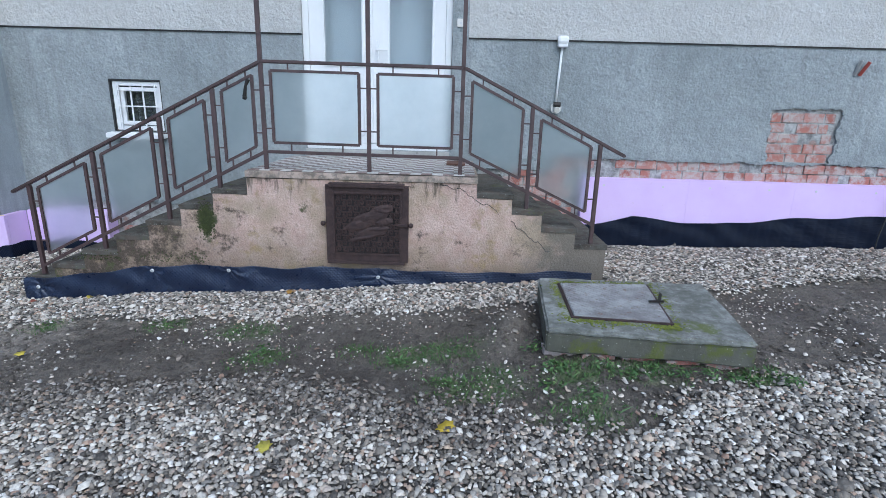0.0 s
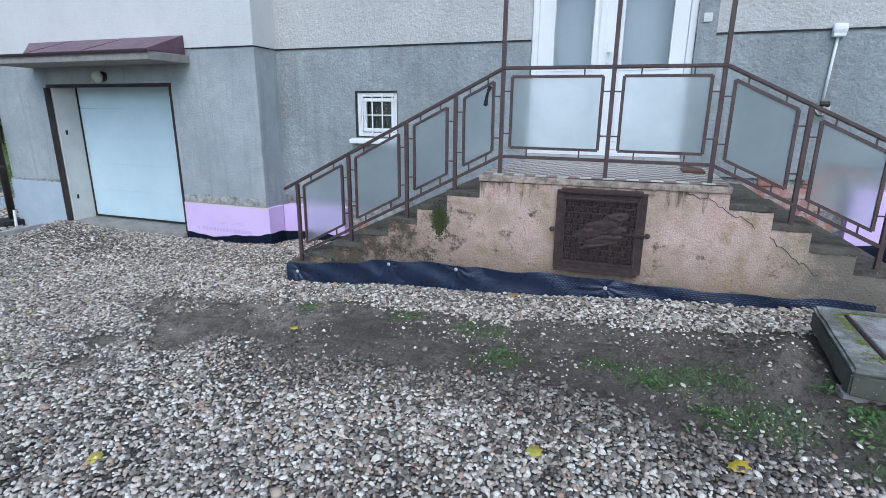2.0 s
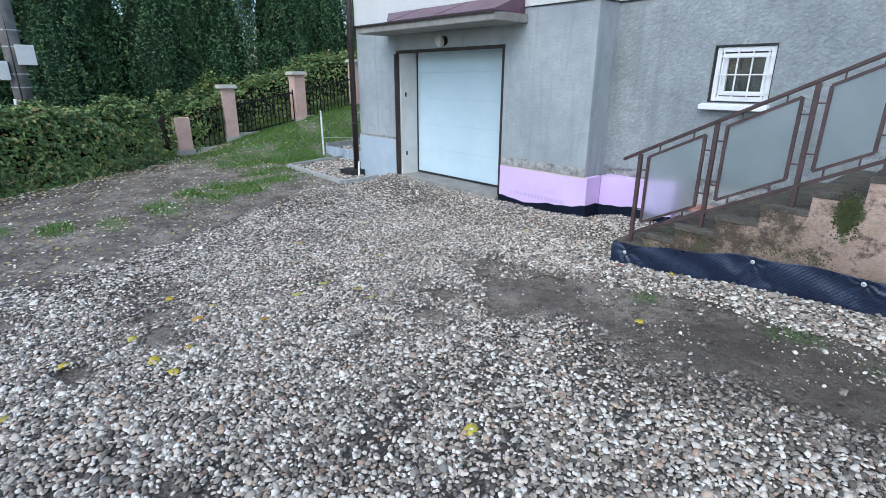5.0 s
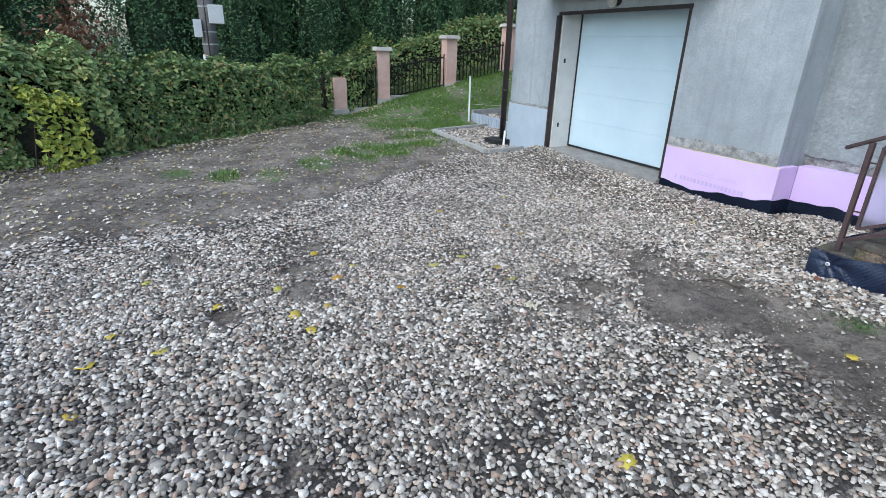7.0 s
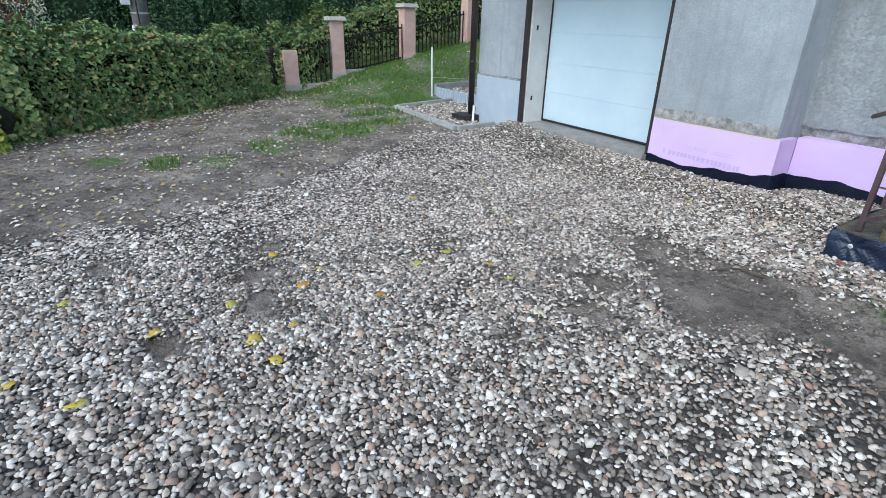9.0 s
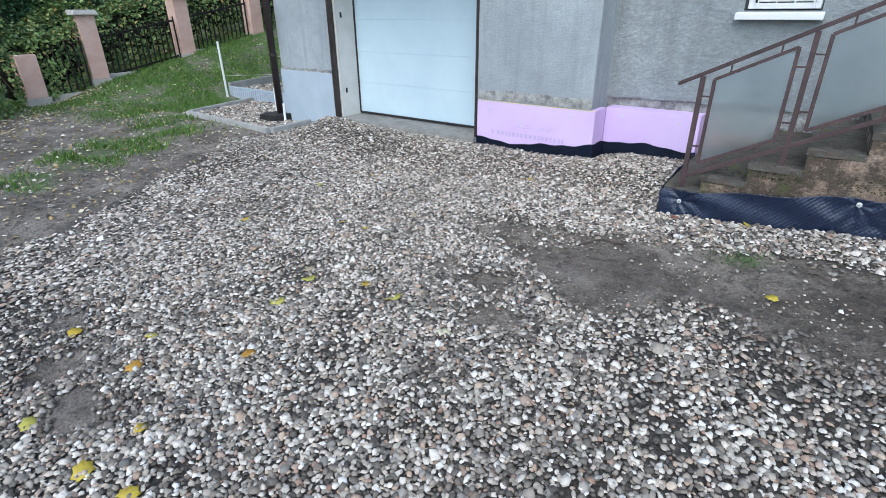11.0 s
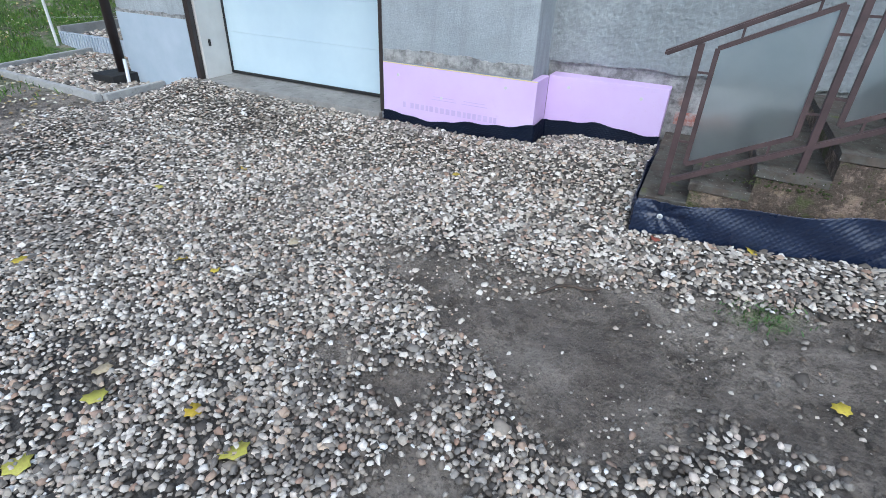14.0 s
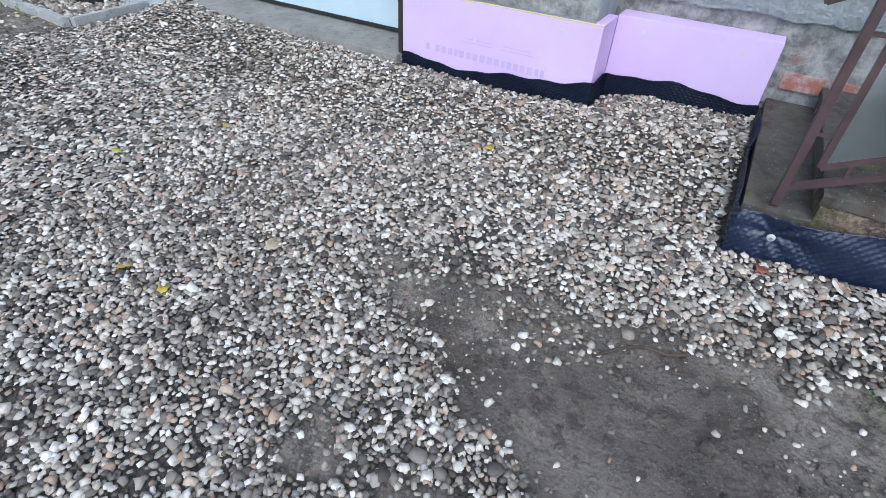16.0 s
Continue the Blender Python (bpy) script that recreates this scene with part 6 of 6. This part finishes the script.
def gravel_chance(x, y):
    d = mud_depth(x, y)
    c = 1 - smooth01((d + 0.05) / 0.11)
    c = np.maximum(c, 0.5 * (1 - smooth01((d - 0.02) / 0.22)) * (y < 3.25) * (x > -3.0))
    c = np.maximum(c, 0.02 * (y < 5))
    c = np.maximum(c, 0.4 * np.exp(-((x + 4.5) ** 2 / 0.1 + (y - 3.74) ** 2 / 0.016)))
    c = c * np.where((d < 0) & (d > -0.3) & (y < 3.3) & (x > -3.4) & (x < 0.6), 0.75 + 0.25 * smooth01(-d / 0.3), 1)
    across, along = x * 0.9 + y * 0.44, y * 0.9 - x * 0.44
    thin = smooth01((value_noise(across, along * 0.3, 0.3, 14) - 0.62) / 0.2) * (y < 4.2) * (x < -2.5)
    c = c * (1 - 0.4 * thin)
    edge = x - gravel_edge(y) + 0.3 * (value_noise(x, y, 0.3, 15) - 0.5)
    c = c * np.maximum(smooth01((edge + 0.05) / 0.3), 0.03 * (edge > -1.6))
    solid = ((x > -4.05) & (x < 1.64) & (y > 4.585)) | ((x < -5.0) & (y > 5.63)) | ((x > -9.05) & (x < -6.55) & (y > BAY - 0.07)) | (y > 6.02) | inside(SLAB, x, y) | ((x > -4.0) & (y > 5.96)) | ((x < -9.55) & (y > 4.75))
    return np.where(solid, 0, c)


def muddied(x, y):
    """How likely a stone is to be smeared with wet earth."""
    d = mud_depth(x, y)
    rim = smooth01((d + 0.5) / 0.4) * (y < 3.35) * smooth01((x + 3.4) / 0.5) * smooth01((0.7 - x) / 0.5)
    west = 0.8 * smooth01((d + 0.22) / 0.2) * (x < -3.0)
    blot = 0.5 * smooth01((value_noise(x, y, 0.7, 27) - 0.58) / 0.2)
    return np.clip(rim * (0.55 + 0.8 * value_noise(x, y, 0.3, 29)) + west * 0.5 + blot * 0.6, 0.03, 0.95)


pr = np.random.default_rng(99)
near = scatter(-7.0, 2.9, 0.35, 4.0, 0.0197, pr)
near = near[pr.random(len(near)) < np.maximum(smooth01((near[:, 1] - 0.55) / 0.4), smooth01((-2.1 - near[:, 0]) / 0.5))]
rest = scatter(-10.4, 5.6, -2.4, 6.1, 0.0221, pr)
rest = rest[~((rest[:, 0] > -7.0) & (rest[:, 0] < 2.9) & (rest[:, 1] > 0.35) & (rest[:, 1] < 4.0)) & (pr.random(len(rest)) < np.maximum(smooth01((rest[:, 1] - 0.6) / 0.5), smooth01((-2.1 - rest[:, 0]) / 0.5)) * np.maximum(smooth01((3.6 - rest[:, 0]) / 0.5), smooth01((rest[:, 1] - 3.8) / 0.4)) * smooth01((rest[:, 1] + 2.0 + 0.12 * (rest[:, 0] + 8)) / 0.5))]
corner = (rest[:, 1] > 3.9) & (rest[:, 0] < -3.6) & (rest[:, 0] > -7.4)
far = ((rest[:, 1] > 4.4) | (rest[:, 0] < -7.0) | (rest[:, 0] > 2.9)) & ~corner
yard = scatter(-8, 7.5, -8, 0.75, 0.078, pr)
yard = yard[~((yard[:, 1] > -1.8) & (yard[:, 0] < -2.4))]
for pts, mean, rings, lab in ((near, 0.0228, ((4, 0.7), (7, -0.2)), "loose rounded river gravel in grey, cream and brown"),
                              (rest[~far], 0.0252, ((4, 0.72), (7, -0.15)), "loose pale river gravel spread over the yard"),
                              (rest[far], 0.0295, ((5, 0.15),), "pale river gravel along the house wall"),
                              (yard, 0.034, ((6, 0.1),), "thin river gravel on the drive")):
    pts = pts[pr.random(len(pts)) < gravel_chance(pts[:, 0], pts[:, 1])]
    dirty = pr.random(len(pts)) < muddied(pts[:, 0], pts[:, 1])
    for mask, mat_, text in ((~dirty, STONE, lab), (dirty, DIRTY_STONE, lab.replace("river gravel", "river gravel stained with earth"))):
        sel = pts[mask]
        pebble_field("gravel", text, sel, mean * np.exp(pr.normal(0, 0.23, len(sel))), rings, pr, 0.014, None, mat_)
fine = scatter(-5.5, 4.5, 2.2, 4.6, 0.036, pr)
fine = fine[(mud_depth(fine[:, 0], fine[:, 1]) > -0.05) & (pr.random(len(fine)) < 0.8 * smooth01((value_noise(fine[:, 0], fine[:, 1], 0.25, 17) - 0.3) / 0.5)) & ~inside(SLAB, fine[:, 0], fine[:, 1]) & (fine[:, 1] < 4.55)]
pebble_field("grit", "small stones and clods trodden into the earth", fine, 0.011 * np.exp(pr.normal(0, 0.4, len(fine))), ((5, 0.7), (6, -0.2)), pr, 0.004)
bedp = np.concatenate([scatter(-12.2, -9.7, 4.95, 6.5, 0.04, pr), scatter(-13.2, -10.4, 6.65, 8.4, 0.06, pr)])
bedp = bedp[~((bedp[:, 0] > -10.35) & (bedp[:, 1] > 5.6))]
low = bedp[bedp[:, 1] < 6.55]
pebble_field("bed_gravel", "fine pale gravel inside the kerbed bed", low, 0.04 * np.exp(pr.normal(0, 0.25, len(low))), ((5, 0.7), (7, -0.2)), pr, 0.01, -0.09)
high = bedp[bedp[:, 1] >= 6.55]
pebble_field("bed_gravel", "fine pale gravel inside the raised bed", high, 0.05 * np.exp(pr.normal(0, 0.25, len(high))), ((5, 0.7), (7, -0.2)), pr, 0.01, 0.05)
fill = bmesh.new()
box(-13.2, -10.4, 6.62, 8.4, -0.2, 0.05, bm=fill)
tagged(link_mesh("bed_soil", fill, EARTH), "dark soil filling the raised bed", "soil", kind="structure")

clod = scatter(-5.2, 3.5, 2.3, 4.3, 0.05, pr)
clod = clod[(mud_depth(clod[:, 0], clod[:, 1]) > 0.0) & (clod[:, 1] < 4.2) & ~inside(SLAB, clod[:, 0], clod[:, 1]) & (pr.random(len(clod)) < 0.5 * smooth01((value_noise(clod[:, 0], clod[:, 1], 0.35, 19) - 0.35) / 0.3))]
pebble_field("earth_clods", "crumbled dark clods of damp earth", clod, 0.022 * np.exp(pr.normal(0, 0.45, len(clod))), ((5, 0.7), (7, -0.2)), pr, 0.0, None, EARTH)

# ---- landing tiles ----
tm = box(-0.049, 0.049, -0.049, 0.049, 0, 0.008)
tile_l = bpy.data.meshes.new("tile")
tm.to_mesh(tile_l)
tm.free()
tile_d = tile_l.copy()
tile_l.materials.append(TILE_LIGHT)
tile_d.materials.append(TILE_DARK)
for i in range(21):
    for j in range(14):
        o = new("tile", tile_l if (i + j) % 2 else tile_d)
        o.parent = stairs
        o.location = (-1.71 + i * 0.1, 0.06 + j * 0.1, 1.281 + pr.uniform(0, 0.0015))

# ---- bare bricks in the facade ----
def brick_mesh(w, h, d, seed):
    bm = box(-w / 2, w / 2, 0, d, -h / 2, h / 2, 0.006)
    for v in bm.verts:
        v.co += noise.noise_vector(v.co * 18 + Vector((seed, 0, 0))) * 0.006
    me = bpy.data.meshes.new("brick")
    bm.to_mesh(me)
    bm.free()
    me.materials.append(BRICK)
    return me


bricks = [brick_mesh(0.235, 0.105, 0.04, k) for k in range(5)]
halves = [brick_mesh(0.115, 0.105, 0.04, 9 + k) for k in range(3)]
for row in range(8):
    z = 1.175 + row * 0.118
    xa, xb = (1.2, 8.8) if row < 2 else (PATCH[0] - 0.02, PATCH[1] + 0.02)
    x = xa + (0.0 if row % 2 else 0.06)
    if z > 2.0:
        break
    while x < xb - 0.1:
        half = pr.random() < (0.3 if row > 1 else 0.15)
        w = 0.127 if half else 0.247
        if x + w > xb + 0.02:
            break
        if pr.random() > 0.16:
            o = new("brick", (halves if half else bricks)[pr.integers(3)])
            o.parent = wall_south
            o.location = (x + w / 2, WALL + 0.024 + pr.uniform(-0.006, 0.009), z + pr.uniform(-0.003, 0.003))
        x += w
for bx, bz in [(-3.86, 0.305), (-3.6, 0.305)] + [(0.86 + 0.247 * i + 0.12 * (k % 2), 1.293 - 0.118 * k) for k in range(6) for i in range(4) if 0.86 + 0.247 * i + 0.12 * (k % 2) < 1.6 and (k > 1 or i == 0)]:
    o = new("brick", bricks[int(pr.integers(5))])
    o.parent = wall_south
    o.location = (bx, WALL + 0.02 + pr.uniform(-0.004, 0.006), bz)
